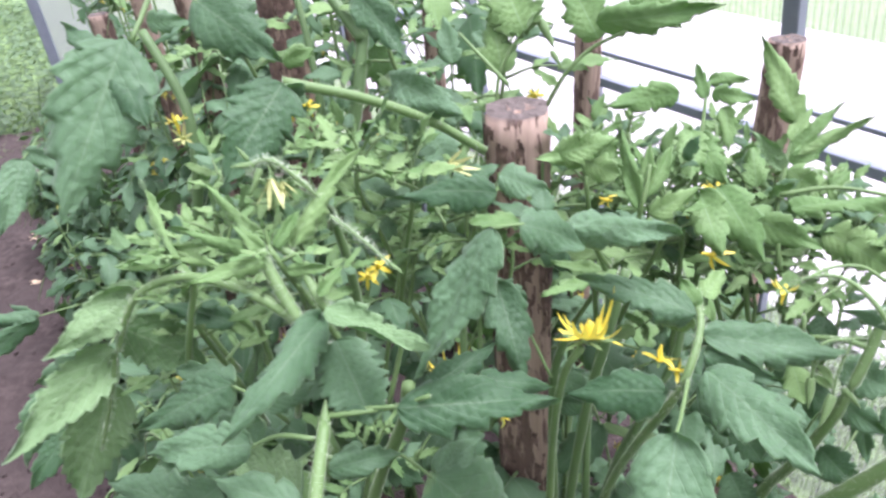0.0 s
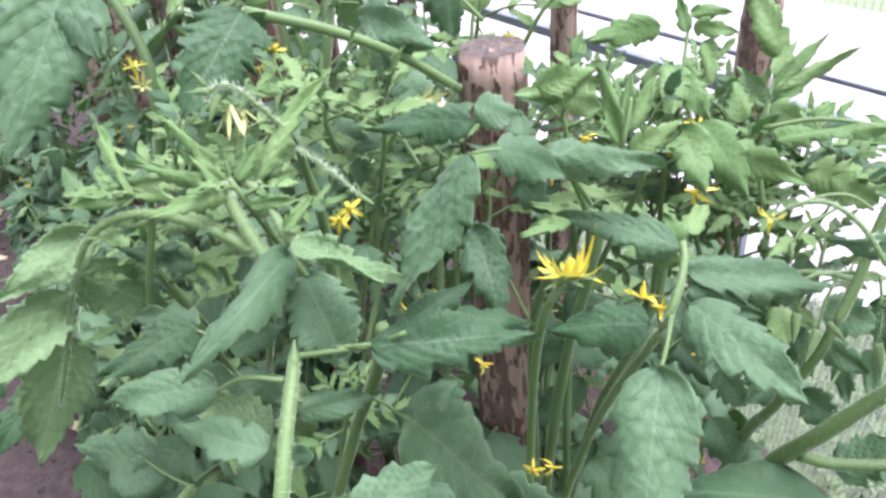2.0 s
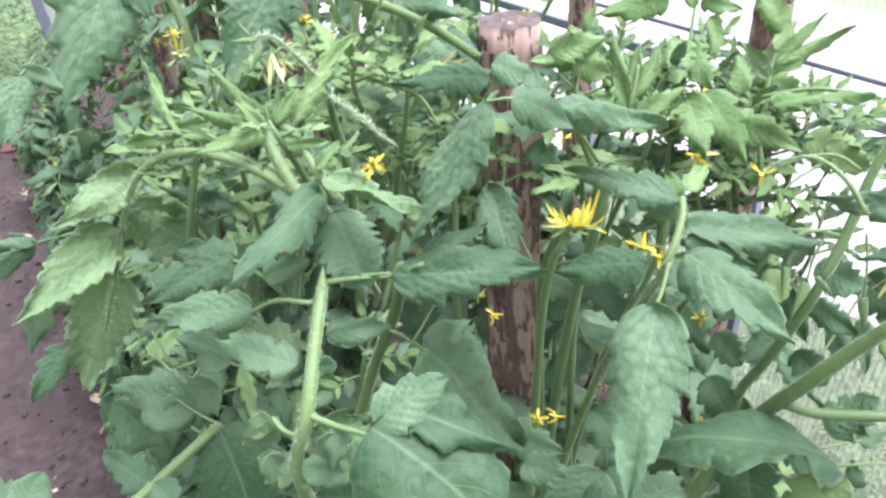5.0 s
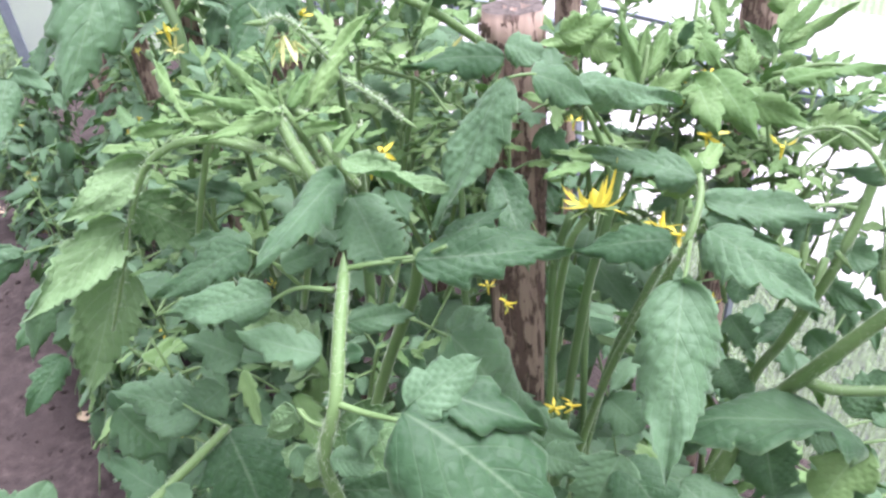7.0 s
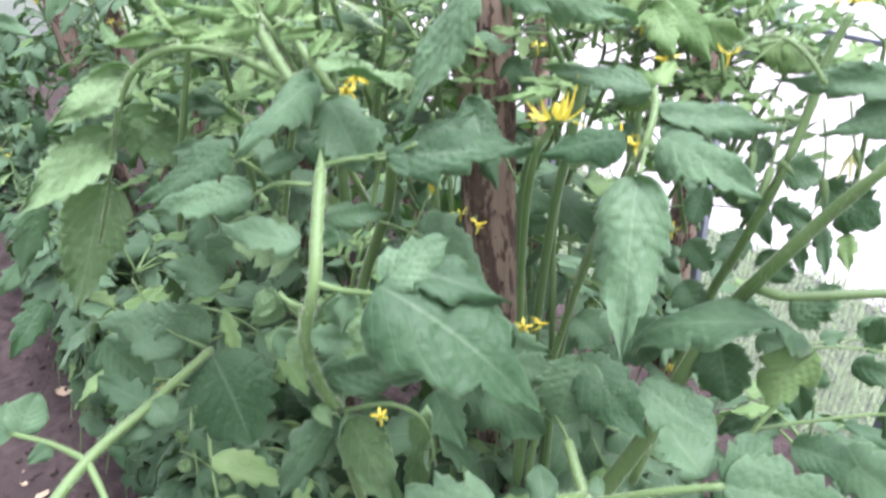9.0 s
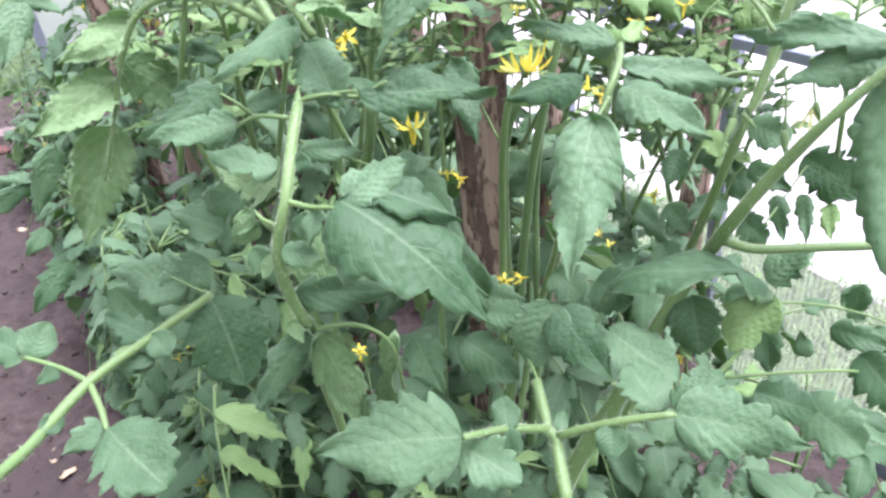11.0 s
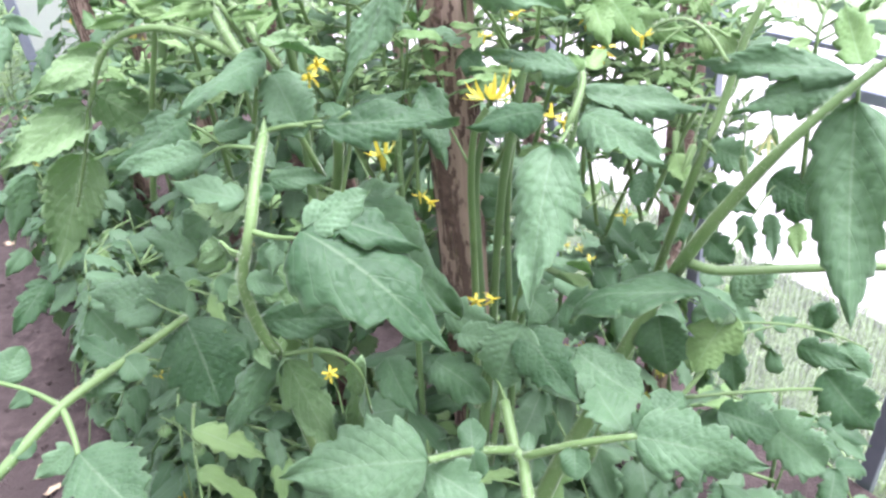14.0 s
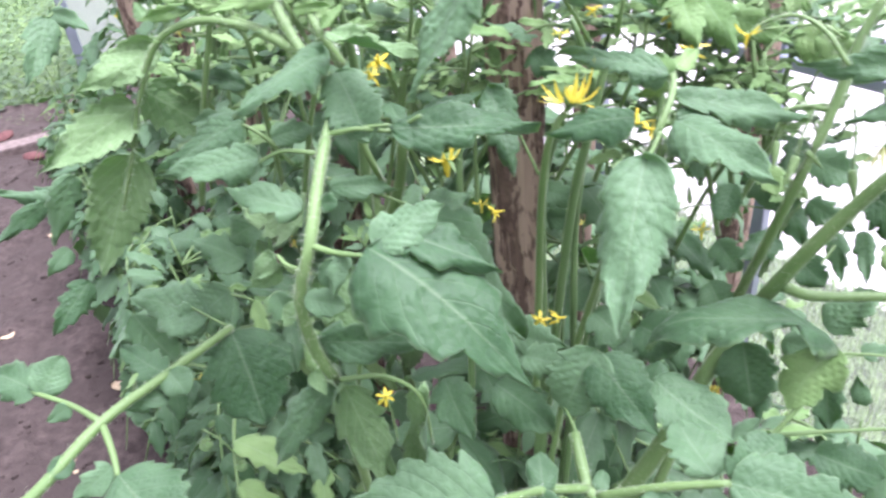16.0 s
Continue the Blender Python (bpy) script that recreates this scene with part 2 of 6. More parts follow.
# ---------- builders ----------
def mesh_from(name, verts, faces, mats, slots=None, uvs=None, smooth=True):
    me = bpy.data.meshes.new(name)
    me.from_pydata([tuple(p) for p in verts], [], faces)
    for m in mats:
        me.materials.append(m)
    if slots is not None:
        me.polygons.foreach_set("material_index", slots)
    if smooth:
        me.polygons.foreach_set("use_smooth", [True] * len(faces))
    if uvs is not None:
        layer = me.uv_layers.new(name="UVMap")
        idx = np.zeros(len(me.loops), dtype=np.int32)
        me.loops.foreach_get("vertex_index", idx)
        layer.data.foreach_set("uv", np.asarray(uvs, dtype=np.float32)[idx].ravel())
    me.update()
    return me


def attach(name, me, parent, m=None, label=""):
    ob = new(name, me)
    ob.parent = parent
    if m is not None:
        ob.matrix_basis = m
    return tagged(ob, label)


def thing(name, place, label, category, group="", kind=""):
    ob = new(name)
    ob.empty_display_size = 0.05
    ob.matrix_basis = Matrix.Translation(place)
    return tagged(ob, label, category, group, kind)


def spline(pts, steps):
    """A smooth line through the points, with steps pieces between each two."""
    p = [np.array(q, dtype=float) for q in pts]
    p = [2 * p[0] - p[1]] + p + [2 * p[-1] - p[-2]]
    out = []
    for i in range(1, len(p) - 2):
        a, b, c, d = p[i - 1:i + 3]
        for k in range(steps):
            t = k / steps
            out.append(0.5 * (2 * b + (c - a) * t + (2 * a - 5 * b + 4 * c - d) * t * t + (3 * b - a - 3 * c + d) * t ** 3))
    out.append(p[-2])
    return out


def tube_data(pts, r0, r1, sides=7, steps=4, rng=None, knots=0.0):
    """Vertices and faces of a tapering round rod along a smooth line."""
    line = spline(pts, steps) if len(pts) > 2 else [np.array(pts[0], float) * (1 - k / steps) + np.array(pts[-1], float) * k / steps for k in range(steps + 1)]
    verts, faces, n = [], [], len(line)
    up = np.array((0.31, 0.17, 0.93))
    for i, q in enumerate(line):
        tan = line[min(i + 1, n - 1)] - line[max(i - 1, 0)]
        tan = tan / (np.linalg.norm(tan) + 1e-9)
        a = np.cross(tan, up)
        if np.linalg.norm(a) < 0.1:
            a = np.cross(tan, np.array((1.0, 0, 0)))
        a /= np.linalg.norm(a)
        b = np.cross(tan, a)
        r = r0 + (r1 - r0) * i / (n - 1)
        if rng is not None:
            r *= 1 + knots * (rng.random() - 0.5)
        for k in range(sides):
            w = 2 * math.pi * k / sides
            verts.append(q + r * (a * math.cos(w) + b * math.sin(w)))
        if i:
            o = (i - 1) * sides
            for k in range(sides):
                faces.append((o + k, o + (k + 1) % sides, o + sides + (k + 1) % sides, o + sides + k))
    faces.append(tuple(reversed(range(sides))))
    faces.append(tuple(range((n - 1) * sides, n * sides)))
    return verts, faces


def joined(chunks):
    verts, faces = [], []
    for v, f in chunks:
        o = len(verts)
        verts += list(v)
        faces += [tuple(i + o for i in q) for q in f]
    return verts, faces


def hairs(pts, r0, r1, count, length, rng):
    """Fine standing hairs along a rod, each a slim spike."""
    line = spline(pts, 6) if len(pts) > 2 else [np.array(pts[0], float) * (1 - k / 6) + np.array(pts[-1], float) * k / 6 for k in range(7)]
    verts, faces = [], []
    for _ in range(count):
        s = rng.random() * (len(line) - 1.001)
        i = int(s)
        q = line[i] + (line[i + 1] - line[i]) * (s - i)
        r = r0 + (r1 - r0) * s / (len(line) - 1)
        tan = line[i + 1] - line[i]
        tan = tan / (np.linalg.norm(tan) + 1e-9)
        w = np.array([rng.gauss(0, 1) for _ in range(3)])
        w -= tan * w.dot(tan)
        w /= np.linalg.norm(w) + 1e-9
        side = np.cross(w, tan) * 0.00010
        o = len(verts)
        tip = q + w * (r + length * (0.5 + rng.random())) + tan * rng.gauss(0, length * 0.3)
        verts += [q + w * r * 0.9 - side, q + w * r * 0.9 + side, q + w * r * 0.9 + tan * 0.00015, tip]
        faces += [(o, o + 1, o + 3), (o + 1, o + 2, o + 3), (o + 2, o, o + 3)]
    return verts, faces


def leaflet_mesh(name, ratio, bow, fold, seed, lobes=5, top=None, bottom=None, nv=20, nu=4, tooth=0.3, wave=0.045, thick=0.004, pleat=0.012, point=1.05):
    """A toothed leaf blade one unit long from its base at the origin to its tip at +Y, upper side towards +Z."""
    rng = random.Random(seed)
    ph = [rng.random(), rng.random()]
    dp = [rng.uniform(0.85, 1.2), rng.uniform(0.85, 1.2)]
    w1, w2, w3 = (rng.uniform(0, 6.28) for _ in range(3))
    skew = rng.uniform(-0.05, 0.05)
    twist = rng.uniform(-0.25, 0.25)
    deep = [[rng.uniform(0.35, 1.45) for _ in range(40)] for _ in range(2)]
    vs = np.linspace(0, 1, nv + 1)
    base = vs ** 0.52 * (1 - vs) ** point
    base = base / base.max()
    th = bow * (vs - 0.35) + 0.15 * bow * np.sin(2 * np.pi * vs)
    dy, dz = np.cos(th), -np.sin(th)
    cy = np.concatenate(([0], np.cumsum((dy[1:] + dy[:-1]) / 2))) / nv
    cz = np.concatenate(([0], np.cumsum((dz[1:] + dz[:-1]) / 2))) / nv
    ln = math.hypot(cy[-1], cz[-1])
    ca, sa = cy[-1] / ln, cz[-1] / ln

    def saw(p):
        """A forward-leaning tooth: the margin swells slowly, then cuts back sharply into the notch."""
        t = p % 1.0
        return (t / 0.74) ** 0.75 if t < 0.74 else (1 - ((t - 0.74) / 0.26)) ** 1.3

    verts, uvs = [], []
    us = np.linspace(-1, 1, 2 * nu + 1)
    for i, v in enumerate(vs):
        f = base[i] * ratio / 2
        env = min(1, 4 * v) * (1.15 - 0.6 * v)
        for u in us:
            s = 0 if u < 0 else 1
            p = v * lobes * dp[s] + ph[s]
            big, small = saw(p), saw(2.7 * p + 0.3)
            cut = 1 - tooth * env * (deep[s][int(p)] * (1 - big) + (0.28 if nv > 30 else 0.0) * deep[s][int(p) + 9] * (1 - small))
            au = abs(u)
            x = u * f * (1 + (cut - 1) * au ** 2.2) + skew * math.sin(math.pi * v) * 0.6
            along = au ** 1.6 * (0.035 * math.sin(math.pi * v) + 0.10 * tooth * env * (big - 0.4))
            puck = pleat * (abs(math.sin(22.0 * (v - 0.36 * au))) ** 0.7 - 0.6) * (1 - 0.5 * au ** 3) * min(1, 5 * au)
            puck += 0.35 * pleat * noise.noise(Vector((u * ratio * 9, v * 18, w3 * 5))) * min(1, 4 * au)
            z = au * f * math.tan(fold) + puck * (0.4 + 0.6 * base[i]) - 0.07 * au ** 3 * base[i] + twist * u * f * v
            z += wave * au ** 2 * math.sin(9 * v + (w1 if u < 0 else w2)) + 0.35 * wave * au ** 3 * (0.5 - big) * base[i] + 0.02 * math.sin(5 * v + 3 * u + w3)
            tanv, nrm = (dy[i], dz[i]), (-dz[i], dy[i])
            yy = cy[i] + along * tanv[0] + z * nrm[0]
            zz = cz[i] + along * tanv[1] + z * nrm[1]
            verts.append((x / ln, (yy * ca + zz * sa) / ln, (-yy * sa + zz * ca) / ln))
            uvs.append((0.5 + 0.5 * u, v))
    cols, total = 2 * nu + 1, (nv + 1) * (2 * nu + 1)
    faces, slots = [], []
    for i in range(nv):
        for j in range(2 * nu):
            a = i * cols + j
            faces += [(a, a + 1, a + cols + 1), (a, a + cols + 1, a + cols)]
            slots += [0, 0]
    low = [(x, y, z - thick) for x, y, z in verts]
    verts += low
    uvs += uvs
    for i in range(nv):
        for j in range(2 * nu):
            a = total + i * cols + j
            faces += [(a + cols + 1, a + 1, a), (a + cols, a + cols + 1, a)]
            slots += [1, 1]
    for i in range(nv):
        a, b = i * cols, i * cols + 2 * nu
        faces += [(a, a + cols, a + cols + total, a + total), (b + cols, b, b + total, b + cols + total)]
        slots += [1, 1]
    return mesh_from(name, verts, faces, [top or LEAF, bottom or UNDER], slots, uvs)


def blade_pose(base, tip, side):
    """The pose of a leaf blade from base to tip, with its width along side."""
    y = Vector(tip) - Vector(base)
    size = y.length
    y = y / size
    x = Vector(side)
    x = (x - y * x.dot(y)).normalized()
    z = x.cross(y)
    m = Matrix((x, y, z)).transposed().to_4x4()
    return Matrix.Translation(base) @ m @ Matrix.Scale(size, 4)


def flower_mesh(name, petals, spread, seed, opened=1.0, sepals=6, cone=0.42, petal=None, wide=0.13):
    """A flower one unit across that faces +Z, with a cone of stamens and a green calyx below."""
    rng = random.Random(seed)
    verts, faces, slots = [], [], []

    def strap(ang, length, width, rise, curl, z0, slot):
        o = len(verts)
        n, tilt = 6, rng.uniform(-1.1, 1.1)
        for i in range(n + 1):
            s = i / n
            r = length * (0.12 + 0.88 * s)
            w = width * (math.sin(math.pi * (0.12 + 0.88 * s)) ** 0.7) * 0.5 + 0.002
            z = z0 + rise * length * s - curl * length * s * s
            rr = r * (1 - 0.25 * abs(curl) * s)
            c, q = math.cos(ang), math.sin(ang)
            roll = tilt * s
            for e, dz in ((-1, 0.0), (0, -0.3 * w), (1, 0.0)):
                verts.append((rr * c - e * w * q * math.cos(roll), rr * q + e * w * c * math.cos(roll), z + dz + e * w * math.sin(roll)))
        for i in range(n):
            for j in range(2):
                a = o + i * 3 + j
                faces.append((a, a + 1, a + 4, a + 3))
                slots.append(slot)
    for k in range(petals):
        a = 2 * math.pi * (k + rng.uniform(-0.2, 0.2)) / petals
        strap(a, 0.5 * rng.uniform(0.8, 1.1), wide, spread * rng.uniform(0.6, 1.4), rng.uniform(-0.25, 1.0) * opened, 0.0, 0)
    for k in range(sepals):
        a = 2 * math.pi * (k + 0.5 + rng.uniform(-0.2, 0.2)) / sepals
        strap(a, 0.42 * rng.uniform(0.8, 1.1), 0.07, rng.uniform(-0.1, 0.5), rng.uniform(-0.3, 0.5), -0.05, 1)
    for v, f, slot in ((*tube_data([(0, 0, -0.02), (0.01, 0, 0.18), (0, 0.01, cone)], 0.085, 0.025, 7, 3), 0), (*tube_data([(0, 0, -0.12), (0, 0, -0.06), (0, 0, 0.0)], 0.03, 0.07, 7, 2), 1)):
        o = len(verts)
        verts.extend(v)
        faces.extend(tuple(i + o for i in q) for q in f)
        slots.extend([slot] * len(f))
    return mesh_from(name, verts, faces, [petal or PETAL, STEM], slots)


def bud_mesh(name, seed):
    """A closed hairy bud one unit long, hanging along +Z, with a yellow tip."""
    rng = random.Random(seed)
    v1, f1 = tube_data([(0, 0, 0), (0, 0, 0.2), (0.01, 0, 0.5), (0.02, 0.01, 0.8), (0.03, 0.02, 1.0)], 0.13, 0.02, 8, 2)
    v1 = [(x * (0.6 + 1.1 * math.sin(math.pi * min(1, max(0, z * 0.85 + 0.1)))), y * (0.6 + 1.1 * math.sin(math.pi * min(1, max(0, z * 0.85 + 0.1)))), z) for x, y, z in v1]
    v2, f2 = hairs([(0, 0, 0), (0, 0, 0.5), (0, 0, 0.9)], 0.22, 0.1, 60, 0.10, rng)
    v2 = [np.array(p) for p in v2]
    slots = [0] * len(f1)
    o = len(v1)
    return mesh_from(name, list(v1) + v2, list(f1) + [tuple(i + o for i in q) for q in f2], [STEM, HAIR], slots + [1] * len(f2))


# ---------- ground ----------
def height_soil(x, y):
    p = Vector((x, y, 0))
    return G + 0.030 * noise.noise(p * 2.3) + 0.022 * noise.noise(p * 7.0) + 0.012 * noise.noise(p * 19.0) + 0.006 * noise.noise(p * 47.0)


def soil_sheet():
    d0, d1, n0, n1 = -1.3, 4.4, -1.78, 1.155
    nd, nn = 250, 150
    verts, faces = [], []
    for i in range(nd + 1):
        for j in range(nn + 1):
            q = site(n0 + (n1 - n0) * j / nn, d0 + (d1 - d0) * i / nd)
            edge = min(1.0, 8 * min(j / nn, 1 - j / nn))
            verts.append((q.x, q.y, G + (height_soil(q.x, q.y) - G) * edge))
    for i in range(nd):
        for j in range(nn):
            a = i * (nn + 1) + j
            faces.append((a, a + nn + 1, a + nn + 2, a + 1))
    return tagged(new("ground_soil", mesh_from("soil", verts, faces, [SOIL])), "dry reddish brown trodden garden soil with small clods", "soil", kind="structure")


soil_sheet()

gv, gf = [], []
rings = [0.0, 0.5, 1.2, 2, 3, 4, 5, 6.5, 9, 14, 25, 60, 200, 900]
for i, r in enumerate(rings):
    for k in range(48):
        a = 2 * math.pi * k / 48
        x, y = r * math.cos(a) - 0.5, r * math.sin(a) + 1.0
        gv.append((x, y, G - 0.05 + (0.02 * noise.noise(Vector((x, y, 3)))) * (1 if r < 20 else 0)))
    if i:
        for k in range(48):
            a, b = (i - 1) * 48, i * 48
            gf.append((a + k, b + k, b + (k + 1) % 48, a + (k + 1) % 48))
tagged(new("ground_grass", mesh_from("grass_ground", gv, gf, [TURF])), "open lawn of short green grass round the greenhouse", "grass", kind="structure")

tv = [site(1.72 + 2.6 * j / 8, -3.0 + 12.0 * i / 24, G - 0.024 + 0.006 * noise.noise(Vector((i * 0.7, j * 0.9, 1)))) for i in range(25) for j in range(9)]
tf = [(i * 9 + j, i * 9 + 9 + j, i * 9 + 10 + j, i * 9 + 1 + j) for i in range(24) for j in range(8)]
tagged(new("ground_track", mesh_from("ground_track", tv, tf, [TRACK])), "pale grey dry earth track outside the greenhouse wall", "track", kind="structure")

# clods and dead leaves on the path
rng = random.Random(5)
cv, cf = [], []
for _ in range(1600):
    q = site(rng.uniform(-0.9, 0.3), rng.uniform(0.2, 4.0))
    z = height_soil(q.x, q.y)
    r = 0.003 + 0.010 * rng.random() ** 3
    o = len(cv)
    ring = [(math.cos(a), math.sin(a)) for a in (0, 1.26, 2.51, 3.77, 5.03)]
    jit = lambda: rng.uniform(0.7, 1.3)
    cv += [(q.x + r * c * jit(), q.y + r * s * jit(), z - 0.001) for c, s in ring] + [(q.x + 0.6 * r * c * jit(), q.y + 0.6 * r * s * jit(), z + r * 0.7 * jit()) for c, s in ring]
    cf += [(o + k, o + (k + 1) % 5, o + 5 + (k + 1) % 5, o + 5 + k) for k in range(5)] + [tuple(o + 5 + k for k in range(5))]
tagged(new("soil_clods", mesh_from("soil_clods", cv, cf, [SOIL], smooth=False)), "small loose crumbs of brown soil", "soil", kind="stuff")
for k, (n, d, s) in enumerate(((-0.12, 1.62, 0.06), (-0.24, 1.35, 0.045), (-0.32, 2.0, 0.05), (-0.18, 2.6, 0.05), (-0.14, 3.0, 0.06), (-0.2, 1.28, 0.04))):
    me = leaflet_mesh("dead_leaf", 0.55, 0.9, 0.4, 900 + k, 4, PALE, PALE, 10, 2)
    q = site(n, d)
    q.z = height_soil(q.x, q.y) + 0.006
    tagged(new("dead_leaf", me), "pale withered leaf lying on the soil", "leaf", "fallen leaves").matrix_basis = blade_pose(q, q + Vector((s * math.cos(k * 2.1), s * math.sin(k * 2.1), 0.004)), (-math.sin(k * 2.1), math.cos(k * 2.1), 0.1))


def grass_patch(name, n0, n1, d0, d1, count, seed, h0, h1):
    rng = random.Random(seed)
    verts, faces, uvs = [], [], []
    for _ in range(count):
        q = site(rng.uniform(n0, n1), rng.uniform(d0, d1), G - 0.055)
        h, a, lean = rng.uniform(h0, h1), rng.uniform(0, 6.28), rng.uniform(0.1, 0.9)
        w = rng.uniform(0.002, 0.005)
        c, s = math.cos(a), math.sin(a)
        o = len(verts)
        for k in range(3):
            t = k / 3
            e = w * (1 - t * 0.6)
            bx, by, bz = q.x + c * lean * h * t * t, q.y + s * lean * h * t * t, q.z + h * t
            verts += [(bx - s * e, by + c * e, bz), (bx + s * e, by - c * e, bz)]
            uvs += [(0.3, t), (0.7, t)]
        verts.append((q.x + c * lean * h, q.y + s * lean * h, q.z + h * 0.9))
        uvs.append((0.5, 1.0))
        faces += [(o, o + 1, o + 3, o + 2), (o + 2, o + 3, o + 5, o + 4), (o + 4, o + 5, o + 6)]
    tagged(new(name, mesh_from(name, verts, faces, [GRASS], uvs=uvs)), "tufts of bright green uncut grass outside the greenhouse wall", "grass", kind="stuff")


grass_patch("grass", 1.21, 1.75, -0.5, 2.0, 14000, 15, 0.02, 0.085)
grass_patch("grass", -1.2, 0.5, 4.1, 5.0, 1500, 12, 0.02, 0.08)


def weeds(n0, n1, d0, d1, count, seed):
    """Low broad-leaved ground cover, each plant a few small oval leaves."""
    rng = random.Random(seed)
    verts, faces, uvs = [], [], []
    for _ in range(count):
        q = site(rng.uniform(n0, n1), rng.uniform(d0, d1), G - 0.04 + rng.uniform(0.0, 0.10))
        a, r, tilt = rng.uniform(0, 6.28), rng.uniform(0.012, 0.032), rng.uniform(-0.5, 0.6)
        c, s = math.cos(a), math.sin(a)
        o = len(verts)
        for x, y in ((0, 0), (0.5, 0.42), (1.2, 0.5), (2.0, 0.0), (1.2, -0.5), (0.5, -0.42), (1.0, 0.0)):
            verts.append((q.x + r * (x * c - y * s), q.y + r * (x * s + y * c), q.z + r * (tilt * x + 0.3 * abs(y))))
            uvs.append((0.5 + y, x / 2))
        faces += [(o + k, o + (k + 1) % 6, o + 6) for k in range(6)]
    tagged(new("weeds", mesh_from("weeds", verts, faces, [WEED], uvs=uvs)), "low pale green broad-leaved weeds outside the doorway", "weeds", kind="stuff")


weeds(-1.6, 0.9, 4.35, 9.0, 14000, 13)

# ---------- greenhouse ----------
NC, HALF, TOP = -0.31, 1.485, 2.2


def arch(t, grow=0.0):
    """A point of the hoop's line: t from 0 at the near wall's foot to 1 at the far one's."""
    a = math.pi * t
    c = math.cos(a)
    return NC + (HALF + grow) * math.copysign(abs(c) ** 0.4, c), G - 0.05 + (TOP + grow) * math.sin(a) ** 0.9


def bar_between(name, parent, line, wide, thick, label=""):
    """A square steel tube along a line; wide is measured along the greenhouse."""
    verts, faces = [], []
    n = len(line)
    for i, q in enumerate(line):
        q = Vector(q)
        tan = (Vector(line[min(i + 1, n - 1)]) - Vector(line[max(i - 1, 0)])).normalized()
        b = AX if abs(tan.dot(AX)) < 0.7 else Vector((0, 0, 1))
        c = tan.cross(b).normalized()
        r = 0.15
        for e, f in ((-1 + r, -1), (1 - r, -1), (1, -1 + r), (1, 1 - r), (1 - r, 1), (-1 + r, 1), (-1, 1 - r), (-1, -1 + r)):
            verts.append(q + b * wide / 2 * e + c * thick / 2 * f)
        if i:
            o = (i - 1) * 8
            faces += [(o + k, o + (k + 1) % 8, o + 8 + (k + 1) % 8, o + 8 + k) for k in range(8)]
    faces += [tuple(reversed(range(8))), tuple(range(n * 8 - 8, n * 8))]
    return attach(name, mesh_from(name, verts, faces, [STEEL], smooth=False), parent, None, label)


house = thing("greenhouse_frame", (0, 0, 0), "galvanised steel hoop frame of a small arched greenhouse", "frame", kind="structure")
HOOPS = [-1.2, -0.73, -0.26, 0.21, 0.67, 1.14, 1.61, 2.07, 2.54, 3.0, 3.47, 3.94, 4.4, 4.86]
for d in HOOPS:
    bar_between("hoop", house, [site(*(lambda q: (q[0], d, q[1]))(arch(k / 36))) for k in range(37)], 0.03, 0.022)
for t, thick in ((0.1143, 0.020), (0.1245, 0.008), (0.30, 0.022), (0.5, 0.022), (0.70, 0.022), (0.8755, 0.008), (0.8857, 0.020)):
    n, z = arch(t, -0.024)
    bar_between("purlin", house, [site(n, -1.2, z), site(n, 1.0, z), site(n, 4.86, z)], thick, thick)
for d in (-1.2, 4.88):
    for n, z1 in ((0.25, 1.70), (-0.85, 1.70)):
        bar_between("door_post", house, [site(n, d, G - 0.05), site(n, d, 0.8), site(n, d, z1)], 0.05, 0.06)

def sheet_panel(name, d0, d1, t0, t1):
    verts, faces, uvs = [], [], []
    steps = 24
    for i in range(steps + 1):
        n, z = arch(t0 + (t1 - t0) * i / steps, 0.018)
        for k, d in enumerate((d0, d1)):
            verts.append(site(n, d, z))
            uvs.append((d, i / steps))
    for i in range(steps):
        a = 2 * i
        faces.append((a, a + 1, a + 3, a + 2))
    ob = new(name, mesh_from(name, verts, faces, [SHEET], uvs=uvs))
    return tagged(ob, "milky ribbed clear polycarbonate sheet bent over the hoops", "panel", "greenhouse sheets", "structure")


for d0, d1 in ((-1.25, 0.67), (0.673, 2.07), (2.073, 3.47), (3.473, 4.9)):
    sheet_panel("wall_sheet", d0, d1, 0.0, 1.0)


def end_sheet(d, n0, n1, z0=G - 0.05):
    """A flat sheet that closes part of an end of the greenhouse, up to the arch."""
    verts, faces, uvs = [], [], []
    steps = 16
    for i in range(steps + 1):
        n = n0 + (n1 - n0) * i / steps
        c = max(-1, min(1, (n - NC) / HALF))
        z = G - 0.05 + TOP * math.sqrt(max(0.0, 1 - abs(c) ** 5)) ** 0.9
        verts += [site(n, d, z0), site(n, d, max(z0 + 0.001, z))]
        uvs += [(n, 0), (n, 1)]
        if i:
            a = 2 * i
            faces.append((a - 2, a, a + 1, a - 1))
    tagged(new("wall_end", mesh_from("wall_end", verts, faces, [END_SHEET], uvs=uvs)), "milky polycarbonate sheet closing the greenhouse end", "panel", "greenhouse sheets", "structure")


end_sheet(4.91, 0.25, 1.17)
end_sheet(4.91, -1.79, -0.85)
end_sheet(-1.26, -1.79, 1.17)

